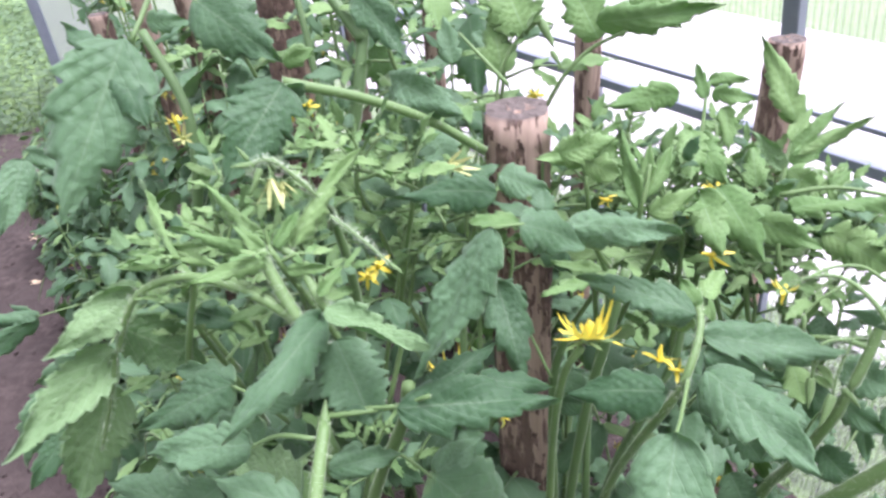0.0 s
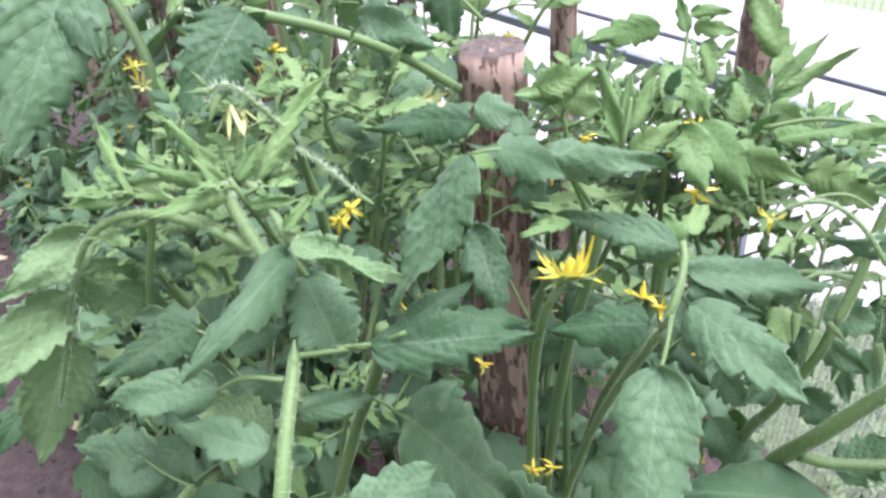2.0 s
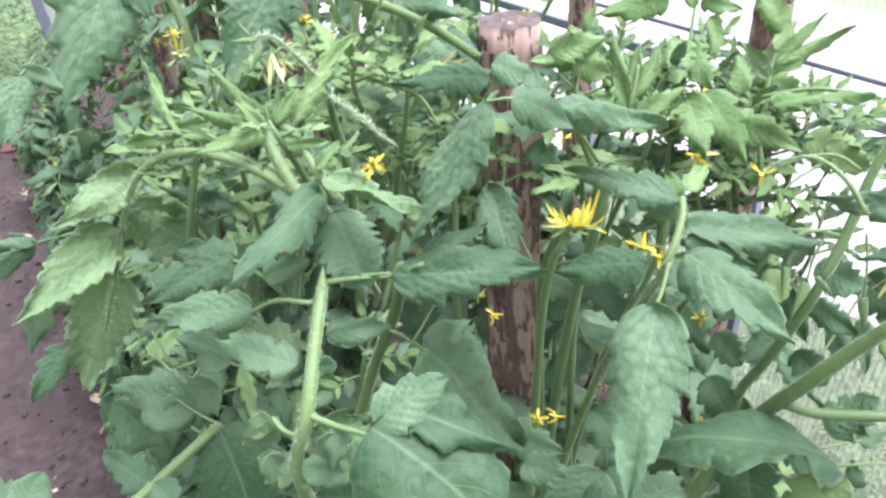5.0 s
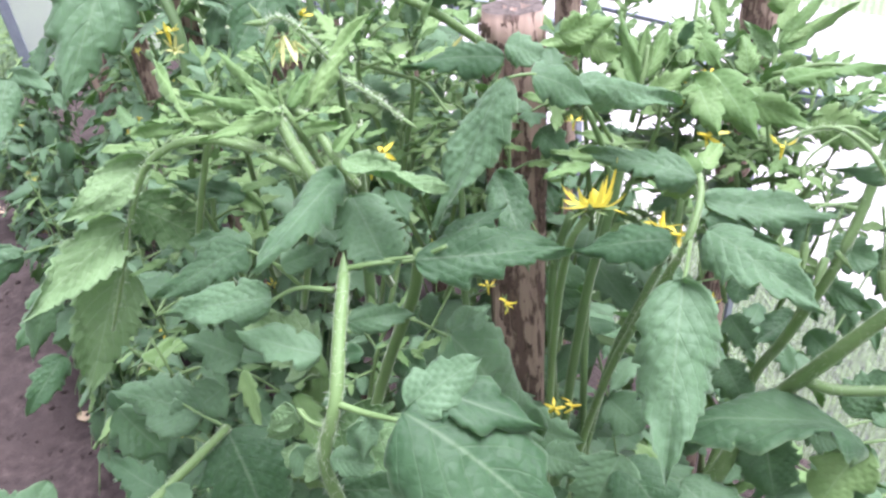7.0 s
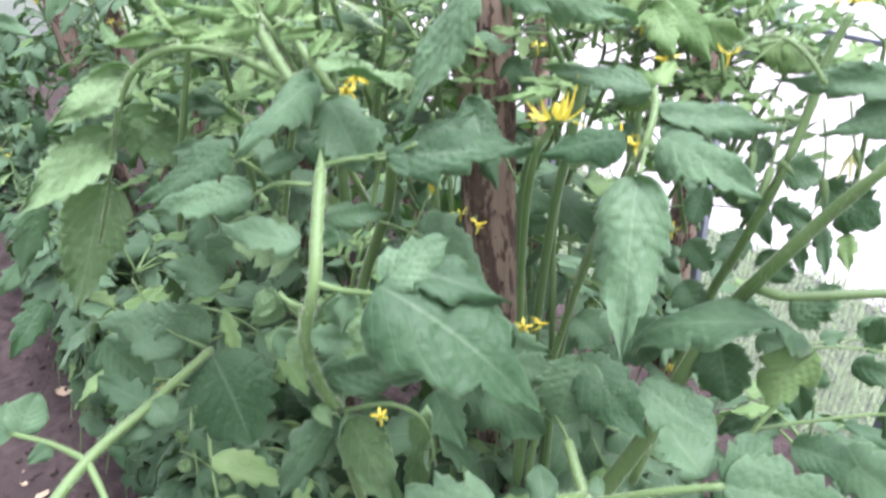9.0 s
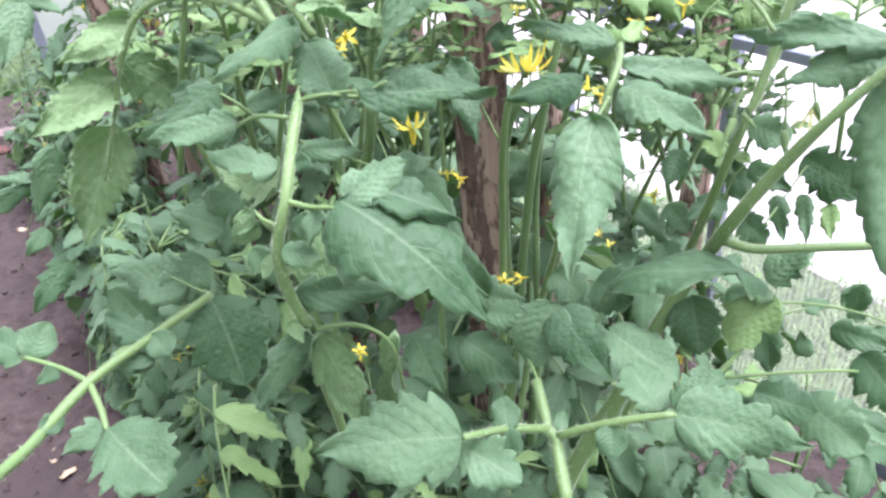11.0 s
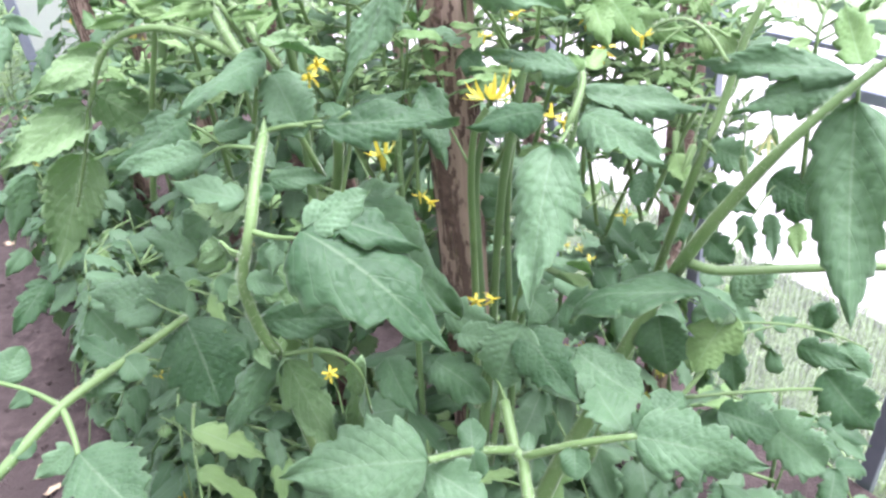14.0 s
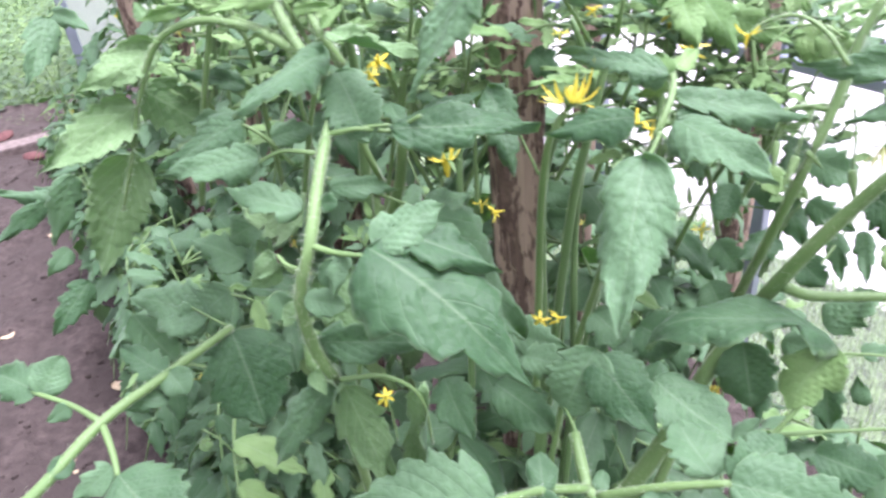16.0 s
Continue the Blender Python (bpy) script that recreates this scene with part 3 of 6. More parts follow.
# board across the doorway
bv = [site(n, d, z) for d in (3.62, 3.74) for n, z in ((-1.0, G - 0.01), (0.0, G - 0.01), (0.0, G + 0.035), (-1.0, G + 0.035))]
bd = tagged(new("wooden_board", mesh_from("wooden_board", bv, [(0, 1, 2, 3), (7, 6, 5, 4), (0, 4, 5, 1), (1, 5, 6, 2), (2, 6, 7, 3), (3, 7, 4, 0)], [BOARD], smooth=False)), "weathered grey-brown board lying across the soil path", "board")
bm = bmesh.new()
bm.from_mesh(bd.data)
bmesh.ops.bevel(bm, geom=bm.edges[:], offset=0.006, segments=2, affect="EDGES")
bm.to_mesh(bd.data)
bm.free()


for k, (n, d, r) in enumerate(((-0.16, 3.5, 0.035), (-0.27, 3.9, 0.045), (-0.4, 3.45, 0.03))):
    bm = bmesh.new()
    bmesh.ops.create_icosphere(bm, subdivisions=2, radius=r)
    for v in bm.verts:
        v.co = Vector((v.co.x * 1.5, v.co.y, v.co.z * 0.55)) * (1 + 0.35 * noise.noise(v.co * 22 + Vector((k, 0, 0))))
    me = bpy.data.meshes.new("brick_piece")
    bm.to_mesh(me)
    bm.free()
    me.materials.append(BRICK)
    q = site(n, d)
    ob = tagged(new("brick_piece", me), "broken piece of red brick lying on the soil", "brick", "brick pieces")
    ob.matrix_basis = Matrix.Translation((q.x, q.y, height_soil(q.x, q.y) + r * 0.2)) @ Matrix.Rotation(k * 1.3, 4, "Z")


# ---------- stakes ----------
def stake(n, d, top, width, seed, lean=(0.0, 0.0), bare=0.34, label="weathered round wooden stake with peeling bark driven into soil"):
    rng = random.Random(seed)
    sides, rows = 18, 56
    verts, faces = [], []
    for i in range(rows + 1):
        s = i / rows
        z = G - 0.05 + (top - G + 0.05) * s
        for k in range(sides):
            a = 2 * math.pi * k / sides
            r = width / 2 * (1 + 0.05 * math.cos(4 * a + seed) + 0.035 * noise.noise(Vector((math.cos(a) * 2, math.sin(a) * 2, z * 5 + seed))) + 0.02 * noise.noise(Vector((math.cos(a) * 7, math.sin(a) * 7, z * 9 + seed))))
            if i == rows:
                r *= 0.93
            verts.append((r * math.cos(a) + lean[0] * z, r * math.sin(a) + lean[1] * z, z + (rng.uniform(-0.0012, 0.0012) if i >= rows - 1 else 0)))
        if i:
            o = (i - 1) * sides
            faces += [(o + k, o + (k + 1) % sides, o + sides + (k + 1) % sides, o + sides + k) for k in range(sides)]
    o = len(verts)
    for f in (0.65, 0.3):
        for k in range(sides):
            q = verts[rows * sides + k]
            verts.append((lean[0] * top + (q[0] - lean[0] * top) * f, lean[1] * top + (q[1] - lean[1] * top) * f, top + rng.uniform(-0.002, 0.002)))
    for a, b in ((rows * sides, o), (o, o + sides)):
        faces += [(a + k, a + (k + 1) % sides, b + (k + 1) % sides, b + k) for k in range(sides)]
    faces.append(tuple(o + sides + k for k in range(sides)))
    ob = new("wooden_stake", mesh_from("wooden_stake", verts, faces, [WOOD]))
    for p in ob.data.polygons:
        if p.normal.z > 0.6:
            p.use_smooth = False
    ob.location = site(n, d)
    # patches of bark that still cling to the wood
    bv, bf = [], []
    cells, tall = (104, 0.0024) if width > 0.05 else (60, 0.0045)
    for i in range(int((top - G) / tall)):
        for k in range(cells):
            a, z = 2 * math.pi * (k + 0.5) / cells, G + tall * i
            w = 0.8 * noise.noise(Vector((math.cos(a) * 1.4 + seed, math.sin(a) * 1.4, z * 8))) + 0.7 * noise.noise(Vector((math.cos(a) * 8 + seed, math.sin(a) * 8, z * 55))) + 0.22 * math.cos(a - 3.7)
            if w < bare or z > top - 0.006:
                continue
            o = len(bv)
            for da, dz in ((0, 0), (1, 0), (1, 1), (0, 1)):
                aa, zz = 2 * math.pi * (k + da) / cells, z + tall * dz
                jog = 0.0006 * noise.noise(Vector((aa * 9, zz * 200, seed)))
                r = width / 2 * (1 + 0.05 * math.cos(4 * aa + seed) + 0.035 * noise.noise(Vector((math.cos(aa) * 2, math.sin(aa) * 2, zz * 5 + seed))) + 0.02 * noise.noise(Vector((math.cos(aa) * 7, math.sin(aa) * 7, zz * 9 + seed)))) + 0.0012 + jog
                aa += 0.05 * noise.noise(Vector((aa * 14, zz * 260, seed + 5)))
                zz += 0.0022 * noise.noise(Vector((aa * 17, zz * 230, seed + 9)))
                bv.append((r * math.cos(aa) + lean[0] * zz, r * math.sin(aa) + lean[1] * zz, zz))
            bf.append((o, o + 1, o + 2, o + 3))
    tagged(attach("bark", mesh_from("bark", bv, bf, [BARK]), ob), "dark flaking bark", kind="stuff")
    return tagged(ob, label, "stake", "plant stakes")


stake(0.352, 0.395, 0.836, 0.054, 3, (0.0, 0.03), 0.26, "thick brown wooden stake with a grey sawn top and peeling bark")
stake(0.335, 0.845, 1.15, 0.052, 8, (0.01, 0.0), -0.15, "dark brown wooden stake with bark standing among tomato stems")
stake(0.335, 1.28, 1.12, 0.042, 12)
stake(0.335, 1.75, 1.0, 0.042, 15)
stake(0.85, 0.505, 0.765, 0.044, 21, (0.0, 0.01), 0.34, "grey-brown wooden stake near the greenhouse wall")
stake(0.86, 0.875, 0.95, 0.042, 25, (0.01, 0.0), 0.34, "grey-brown wooden stake near the greenhouse wall")
stake(0.85, 1.35, 0.75, 0.042, 27)
stake(0.86, 1.8, 0.75, 0.042, 28)
stake(0.3, 2.3, 0.62, 0.06, 31)


# ---------- tomato plants ----------
LEAFLETS = [leaflet_mesh("leaflet", r, b, f, 100 + k, l, SMALL, None, 21, 2, tooth=0.5) for k, (r, b, f, l) in enumerate(
    ((0.55, 0.7, 0.25, 4), (0.62, 1.0, 0.15, 5), (0.5, 0.4, 0.35, 4), (0.58, 1.3, 0.2, 5), (0.48, 0.2, 0.45, 4), (0.65, 0.8, 0.1, 6), (0.7, 1.1, 0.2, 3), (0.6, 0.6, 0.3, 5)))]
YOUNGS = [leaflet_mesh("leaflet", r, b, f, 140 + k, l, YOUNG, UNDER, 20, 2, tooth=0.5) for k, (r, b, f, l) in enumerate(((0.4, 0.5, 0.5, 4), (0.45, 0.9, 0.4, 5), (0.36, -0.2, 0.6, 4)))]
FLOWERS = [flower_mesh("flower", p, s, 160 + k, o) for k, (p, s, o) in enumerate(((6, -0.15, 0.6), (6, -0.1, 0.9), (7, 0.35, 0.6), (5, 0.1, 1.1)))]
FLOWERS.append(flower_mesh("flower", 6, 1.5, 168, 0.2, 6, 0.3, FADED, 0.125))
BIGFLOWER = flower_mesh("flower", 14, -0.1, 171, -1.25, 9, 0.16, wide=0.085)
BELL = flower_mesh("flower", 11, -0.1, 174, 1.3, 8, 0.30, wide=0.085)


def tomato_mesh():
    """A small unripe fruit one unit across, with its calyx on top."""
    verts, faces, slots = [], [], []
    for i in range(9):
        a = math.pi * i / 8
        for k in range(12):
            b = 2 * math.pi * k / 12
            r = 0.5 * math.sin(a) * (1 + 0.05 * math.cos(5 * b)) + 0.001
            verts.append((r * math.cos(b), r * math.sin(b), 0.44 * math.cos(a) - (0.06 if i == 0 else 0)))
    faces = [(i * 12 + k, (i + 1) * 12 + k, (i + 1) * 12 + (k + 1) % 12, i * 12 + (k + 1) % 12) for i in range(8) for k in range(12)]
    slots = [0] * len(faces)
    for k in range(5):
        b = 2 * math.pi * k / 5
        o = len(verts)
        c, q = math.cos(b), math.sin(b)
        verts += [(0.05 * c - 0.08 * q, 0.05 * q + 0.08 * c, 0.45), (0.05 * c + 0.08 * q, 0.05 * q - 0.08 * c, 0.45), (0.42 * c, 0.42 * q, 0.36), (0.65 * c, 0.65 * q, 0.50)]
        faces += [(o, o + 1, o + 2), (o + 1, o + 3, o + 2), (o, o + 2, o + 3)]
        slots += [1, 1, 1]
    return mesh_from("tomato", verts, faces, [YOUNG, STEM], slots)


TOMATO = tomato_mesh()
BUDS = [bud_mesh("bud", 180 + k) for k in range(2)]

# the camera's place and line of sight; inner leaves are thinned to fit its view
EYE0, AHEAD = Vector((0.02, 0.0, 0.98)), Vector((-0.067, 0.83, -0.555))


def view_depth(p):
    """How deep a place lies in the camera's view, along its line of sight."""
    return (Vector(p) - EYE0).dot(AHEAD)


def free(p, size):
    """Whether a leaf of the inner foliage may stand at p: inside the bed, and not before the outer leaves or the stakes
    in the camera's view.
    """
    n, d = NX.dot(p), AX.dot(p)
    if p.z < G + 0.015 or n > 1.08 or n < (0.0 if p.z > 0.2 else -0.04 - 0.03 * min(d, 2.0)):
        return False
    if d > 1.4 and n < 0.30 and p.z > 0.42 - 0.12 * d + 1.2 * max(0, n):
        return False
    if view_depth(p) < (0.50 if p.z < 0.5 else 0.58) + 0.3 * size:
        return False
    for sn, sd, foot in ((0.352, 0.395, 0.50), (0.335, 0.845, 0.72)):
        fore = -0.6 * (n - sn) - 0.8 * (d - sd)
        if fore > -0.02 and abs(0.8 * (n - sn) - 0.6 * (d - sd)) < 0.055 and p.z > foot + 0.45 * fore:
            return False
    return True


def compound_leaf(plant, org, start, heading, length, rise, rng, young=0.0, check=True, size=1.0):
    """A leaf: an arching stalk with pairs of leaflets and one at its end. With check, leaflets outside the bed or in
    the way of the camera's view are left out.
    """
    h = Vector((math.cos(heading), math.sin(heading), 0))
    pts = []
    for k in range(5):
        t = k / 4
        pts.append(start + h * (length * t * (1 - 0.15 * t)) + Vector((0, 0, length * (rise * t - (0.55 + rise) * t * t))))
    side = Vector((-h.y, h.x, 0))
    made = []
    for k in range(1, 5):
        t = k / 4
        for e in ((-1, 1) if k < 4 else (0,)):
            s = length * size * (0.27 + 0.12 * math.sin(math.pi * t)) * rng.uniform(0.75, 1.2) * (1.25 if e == 0 else 1)
            root = Vector(pts[k]) + Vector((0, 0, 0.002))
            ahead = (pts[min(k + 1, 4)] - pts[k - 1]).normalized()
            way = (ahead * (0.45 if e else 1) + side * e * 0.9 + Vector((0, 0, rng.uniform(-0.75, 0.1)))).normalized()
            tip = root + way * s
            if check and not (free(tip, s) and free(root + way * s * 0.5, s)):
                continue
            across = way.cross(Vector((rng.uniform(-0.5, 0.5), rng.uniform(-0.5, 0.5), 1))).normalized()
            made.append((root, tip, -across if way.cross(across).z > 0 else across, s))
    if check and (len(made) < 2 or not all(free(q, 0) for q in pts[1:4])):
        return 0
    v, f = tube_data([q - org for q in pts], 0.0022, 0.0010, 5, 3)
    stalk = attach("leaf", mesh_from("leaf_stalk", v, f, [STEM]), plant)
    for root, tip, across, s in made:
        me = rng.choice(YOUNGS) if rng.random() < young else rng.choice(LEAFLETS)
        m = blade_pose(root, tip, across)
        attach("leaflet", me, stalk, Matrix.Translation(-org) @ m)
    return len(made)


def tomato_plant(n, d, height, leaves, seed, label, trusses=3, spread=0.3, low=0.12):
    """A leafy tomato plant of the inner rows."""
    rng = random.Random(seed)
    org = site(n, d, G)
    height -= G
    plant = thing("tomato_plant", org, label, "plant", "tomato plants")
    for s in range(2):
        lean = Vector((rng.uniform(-0.08, 0.08), rng.uniform(-0.08, 0.08), 0))
        pts = [Vector((0.02 * s, 0, -0.03))] + [lean * t + Vector((rng.gauss(0, 0.012), rng.gauss(0, 0.012), height * t * (1 - 0.12 * s))) for t in (0.25, 0.5, 0.75, 1.0)]
        v, f = tube_data(pts, 0.0075, 0.0012, 8, 4)
        attach("stem", mesh_from("stem", v, f, [STEM]), plant)
        line = spline(pts, 8)
        count, tries = 0, 0
        while count < leaves / 2 and tries < leaves * 4:
            tries += 1
            t = low + (1 - low) * rng.random() ** 0.8
            q = Vector(line[int(t * (len(line) - 1))])
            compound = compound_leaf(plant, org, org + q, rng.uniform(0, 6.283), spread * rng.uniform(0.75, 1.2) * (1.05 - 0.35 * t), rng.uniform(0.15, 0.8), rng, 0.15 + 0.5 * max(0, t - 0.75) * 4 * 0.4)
            count += 1 if compound else 0
        for k in range(trusses):
            t = rng.uniform(0.45, 0.97)
            q = Vector(line[int(t * (len(line) - 1))])
            a = rng.uniform(3.3, 6.1)
            end = q + Vector((math.cos(a) * 0.09, math.sin(a) * 0.09, -0.015))
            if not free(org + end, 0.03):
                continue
            v, f = tube_data([q, q.lerp(end, 0.5) + Vector((0, 0, 0.02)), end], 0.0015, 0.001, 5, 3)
            truss = attach("flower_truss", mesh_from("flower_truss", v, f, [STEM]), plant)
            for j in range(rng.randint(1, 3)):
                at = end + Vector((rng.gauss(0, 0.015), rng.gauss(0, 0.015), rng.gauss(0, 0.012)))
                m = Matrix.Translation(at) @ Euler((rng.uniform(2.2, 3.6), 0, rng.uniform(0, 6.28))).to_matrix().to_4x4() @ Matrix.Scale(rng.uniform(0.018, 0.024), 4)
                attach("flower", rng.choice(FLOWERS[:2]), truss, m)
    return plant


TALL = "tall bushy green tomato plant with small yellow flowers beside its stake"
LOW = "green tomato plant growing beside the polycarbonate wall"
EDGE = "young green tomato plant at the edge of the bed"
tomato_plant(0.42, 0.42, 0.80, 50, 41, "bushy green tomato plant growing round the thick stake", 0)
tomato_plant(0.40, 0.84, 1.05, 40, 42, TALL, 2)
tomato_plant(0.38, 1.27, 1.05, 34, 43, TALL, 2)
tomato_plant(0.36, 1.7, 1.0, 30, 44, TALL, 3)
tomato_plant(0.36, 2.15, 0.9, 26, 45, TALL, 2)
tomato_plant(0.36, 2.6, 0.8, 22, 46, TALL, 1)
tomato_plant(0.10, 0.55, 0.55, 44, 57, EDGE, 1, 0.26, 0.15)
tomato_plant(0.10, 0.85, 0.45, 44, 47, EDGE, 1, 0.25, 0.15)
tomato_plant(0.06, 1.2, 0.40, 44, 48, EDGE, 1, 0.25, 0.15)
tomato_plant(0.05, 1.6, 0.35, 40, 49, EDGE, 1, 0.25, 0.15)
tomato_plant(0.05, 2.1, 0.3, 36, 58, EDGE, 1, 0.25, 0.15)
tomato_plant(0.05, 2.7, 0.3, 30, 61, EDGE, 1, 0.25, 0.15)
tomato_plant(0.05, 3.3, 0.25, 24, 62, EDGE, 0, 0.25, 0.15)
tomato_plant(0.36, 3.2, 0.7, 24, 63, TALL, 1)
tomato_plant(0.22, 0.22, 0.42, 44, 59, "leafy lower growth of a green tomato plant", 0, 0.24, 0.1)
tomato_plant(0.43, 0.06, 0.42, 44, 50, "green tomato plant with thick bare lower stems", 0, 0.24)
tomato_plant(0.62, 0.14, 0.36, 24, 60, LOW, 0, 0.22)
tomato_plant(0.88, 0.48, 0.36, 8, 51, LOW, 1, 0.22)
tomato_plant(0.88, 0.92, 0.58, 14, 52, LOW, 1, 0.26)
tomato_plant(0.88, 1.36, 0.75, 22, 53, LOW, 1)
tomato_plant(0.88, 1.8, 0.75, 22, 54, LOW, 1)
tomato_plant(0.86, 2.3, 0.75, 20, 55, LOW, 1)
tomato_plant(0.68, 0.66, 0.56, 16, 56, LOW, 1)


# ---------- outer plants, leaf by leaf ----------
def leaf_stalk(plant, name, rods, seed, skin=None):
    """The stalks of one leaf or truss, as one mesh; each rod: radii, hair count and places in metres."""
    org, rng = plant.location, random.Random(seed)
    chunks, fluff = [], []
    for r0, r1, hair, *pts in rods:
        pts = [Vector(q) - org for q in pts]
        chunks.append(tube_data(pts, r0 / 1000, r1 / 1000, 9, 5, rng, 0.08))
        if hair:
            fluff.append(hairs(pts, r0 / 1000, r1 / 1000, hair, 0.0030, rng))
    main = None
    for k, (v1, f1) in enumerate(chunks):
        alone = name == "stem" or main is None
        ob = attach(name if alone else "side_stalk", mesh_from(name, v1, f1, [skin or STEM]), plant if alone else main)
        main = main or ob
    if fluff:
        tagged(attach("hairs", mesh_from("hairs", *joined(fluff), [HAIR]), main), kind="stuff")
    return main


def blade(stalk, base, tip, across, wide, lobes=4, bow=0.5, fold=0.15, kind="", seed=0, point=0.0):
    """One leaflet of an outer leaf, from its base to its tip; wide is its width in metres."""
    size = (Vector(tip) - Vector(base)).length
    top = YOUNG if "y" in kind else LEAF if size > 0.06 else SMALL
    me = leaflet_mesh("leaflet", wide / size, bow, fold, seed, lobes, top, UNDER, 60, 6, tooth=0.14 if lobes < 3 else 0.36 if lobes < 7 else 0.24, pleat=0.021, wave=0.055, point=point or (0.75 if wide / size > 0.78 else 1.3), thick=0.0005 / size)
    attach("leaflet", me, stalk, Matrix.Translation(-stalk.parent.location) @ blade_pose(base, tip, across))


def shoot(plant, base, tip, leaves, size, seed):
    """A growing tip: a short stem with small narrow young leaves all round it."""
    rng, org = random.Random(seed), plant.location
    base, tip = Vector(base), Vector(tip)
    axis = (tip - base).normalized()
    bend, turn = rng.uniform(0.02, 0.07), rng.uniform(0, 6.28)
    sway = Vector((math.cos(turn) * bend, math.sin(turn) * bend * 0.5 + 0.02, 0))
    low = [base + sway - Vector((0, 0, 0.13)), base + sway * 0.45 - Vector((0, 0, 0.055))]
    v, f = tube_data([q - org for q in (*low, base, tip)], 0.0026, 0.0013, 7, 4)
    attach("stem", mesh_from("stem", v, f, [STEM]), plant)
    for k in range(-2, leaves):
        t = (k + 0.5) / leaves
        a = k * 2.4 + rng.uniform(-0.3, 0.3)
        out = Vector((math.cos(a), math.sin(a), 0))
        way = (out * (1.1 - 0.7 * t) + axis * (0.35 + 0.8 * t)).normalized()
        root = base.lerp(tip, t) if t > 0 else base.lerp(low[1], -t * leaves / 2.5)
        long = size * (1.25 - 0.6 * max(t, 0)) * rng.uniform(0.8, 1.2)
        pts = [root, root + way * long * 0.5, root + way * long + Vector((0, 0, -0.2 * long))]
        v, f = tube_data([q - org for q in pts], 0.0014, 0.0007, 5, 3)
        stalk = attach("leaf", mesh_from("leaf", v, f, [STEM]), plant)
        side = way.cross(Vector((0, 0, 1))).normalized()
        for e, s in ((-1, 0.45), (1, 0.45), (-1, 0.8), (1, 0.8), (0, 1.0)):
            q = root + way * long * s + Vector((0, 0, -0.2 * long * s * s))
            w = (way * (1 if e == 0 else 0.55) + side * e * 0.8 + Vector((0, 0, rng.uniform(-0.4, 0.25)))).normalized()
            ln = long * rng.uniform(0.45, 0.65) * (1.3 if e == 0 else 1)
            attach("leaflet", rng.choice(YOUNGS if rng.random() < 0.8 else LEAFLETS), stalk, Matrix.Translation(-org) @ blade_pose(q, q + w * ln, w.cross(Vector((rng.uniform(-0.4, 0.4), -0.4, 1))).normalized()))


def bloom(truss, me, place, facing, size, spin):
    q = Vector(facing).to_track_quat("Z", "Y").to_matrix().to_4x4()
    attach("tomato" if me is TOMATO else "bud" if me in BUDS else "flower", me, truss, Matrix.Translation(Vector(place) - truss.parent.location) @ q @ Matrix.Rotation(spin, 4, "Z") @ Matrix.Scale(size, 4))


PLANT_F = thing("tomato_plant", (-0.02, 0.30, 0.0), "green tomato plant with a broken pale stem and large leaves", "plant", "tomato plants")
PLANT_R = thing("tomato_plant", (0.10, 0.44, 0.0), "vigorous green tomato plant with thick pale stems leaning towards the wall", "plant", "tomato plants")
PLANT_B = thing("tomato_plant", (-0.10, 0.62, 0.0), "tall green tomato plant with hairy flower trusses beside the dark stake", "plant", "tomato plants")
PLANT_K = thing("tomato_plant", (0.22, 0.56, 0.0), "young green tomato plant with pale upright shoots before the white wall", "plant", "tomato plants")
stalk = leaf_stalk(PLANT_F, "leaf", [(3.6, 3.3, 500, (-0.057, 0.221, 0.660), (-0.064, 0.219, 0.686), (-0.065, 0.218, 0.720), (-0.056, 0.224, 0.749), (-0.055, 0.252, 0.770), (-0.055, 0.279, 0.783)),
    (3.3, 0.3, 0, (-0.055, 0.279, 0.783), (-0.055, 0.283, 0.787), (-0.055, 0.287, 0.791)),
    (1.9, 1.2, 0, (-0.056, 0.224, 0.749), (-0.041, 0.218, 0.748), (-0.024, 0.210, 0.751)),
    (1.7, 0.9, 0, (-0.055, 0.282, 0.784), (-0.036, 0.285, 0.786), (-0.020, 0.286, 0.787)),
    (1.6, 0.9, 0, (-0.060, 0.274, 0.777), (-0.079, 0.274, 0.779), (-0.094, 0.269, 0.774)),
    (1.7, 1.2, 0, (-0.063, 0.223, 0.732), (-0.071, 0.227, 0.733), (-0.077, 0.233, 0.736)),
    (1.7, 0.9, 0, (-0.053, 0.217, 0.664), (-0.028, 0.223, 0.661), (-0.010, 0.225, 0.643), (-0.006, 0.224, 0.605)),
    (4.2, 3.6, 0, (-0.057, 0.221, 0.660), (-0.066, 0.244, 0.606), (-0.067, 0.261, 0.542), (-0.068, 0.274, 0.472))], 0)
blade(stalk, (-0.023, 0.212, 0.755), (0.057, 0.176, 0.695), (-0.55, -0.80, -0.24), 0.071, 4, 0.35, 0.12, "", 1000, 1.60)
blade(stalk, (-0.021, 0.216, 0.753), (0.013, 0.234, 0.765), (0.54, -0.70, -0.47), 0.029, 3, 0.50, 0.15, "", 1001, 1.10)
blade(stalk, (-0.012, 0.223, 0.759), (0.041, 0.215, 0.737), (-0.29, -0.87, -0.39), 0.033, 3, 0.50, 0.15, "", 1002, 1.50)
blade(stalk, (-0.042, 0.216, 0.746), (-0.046, 0.211, 0.731), (-0.94, -0.19, 0.27), 0.014, 2, 0.50, 0.15, "", 1004)
blade(stalk, (-0.053, 0.242, 0.764), (-0.043, 0.242, 0.763), (-0.04, -0.48, -0.88), 0.011, 2, 0.50, 0.15, "", 1005)
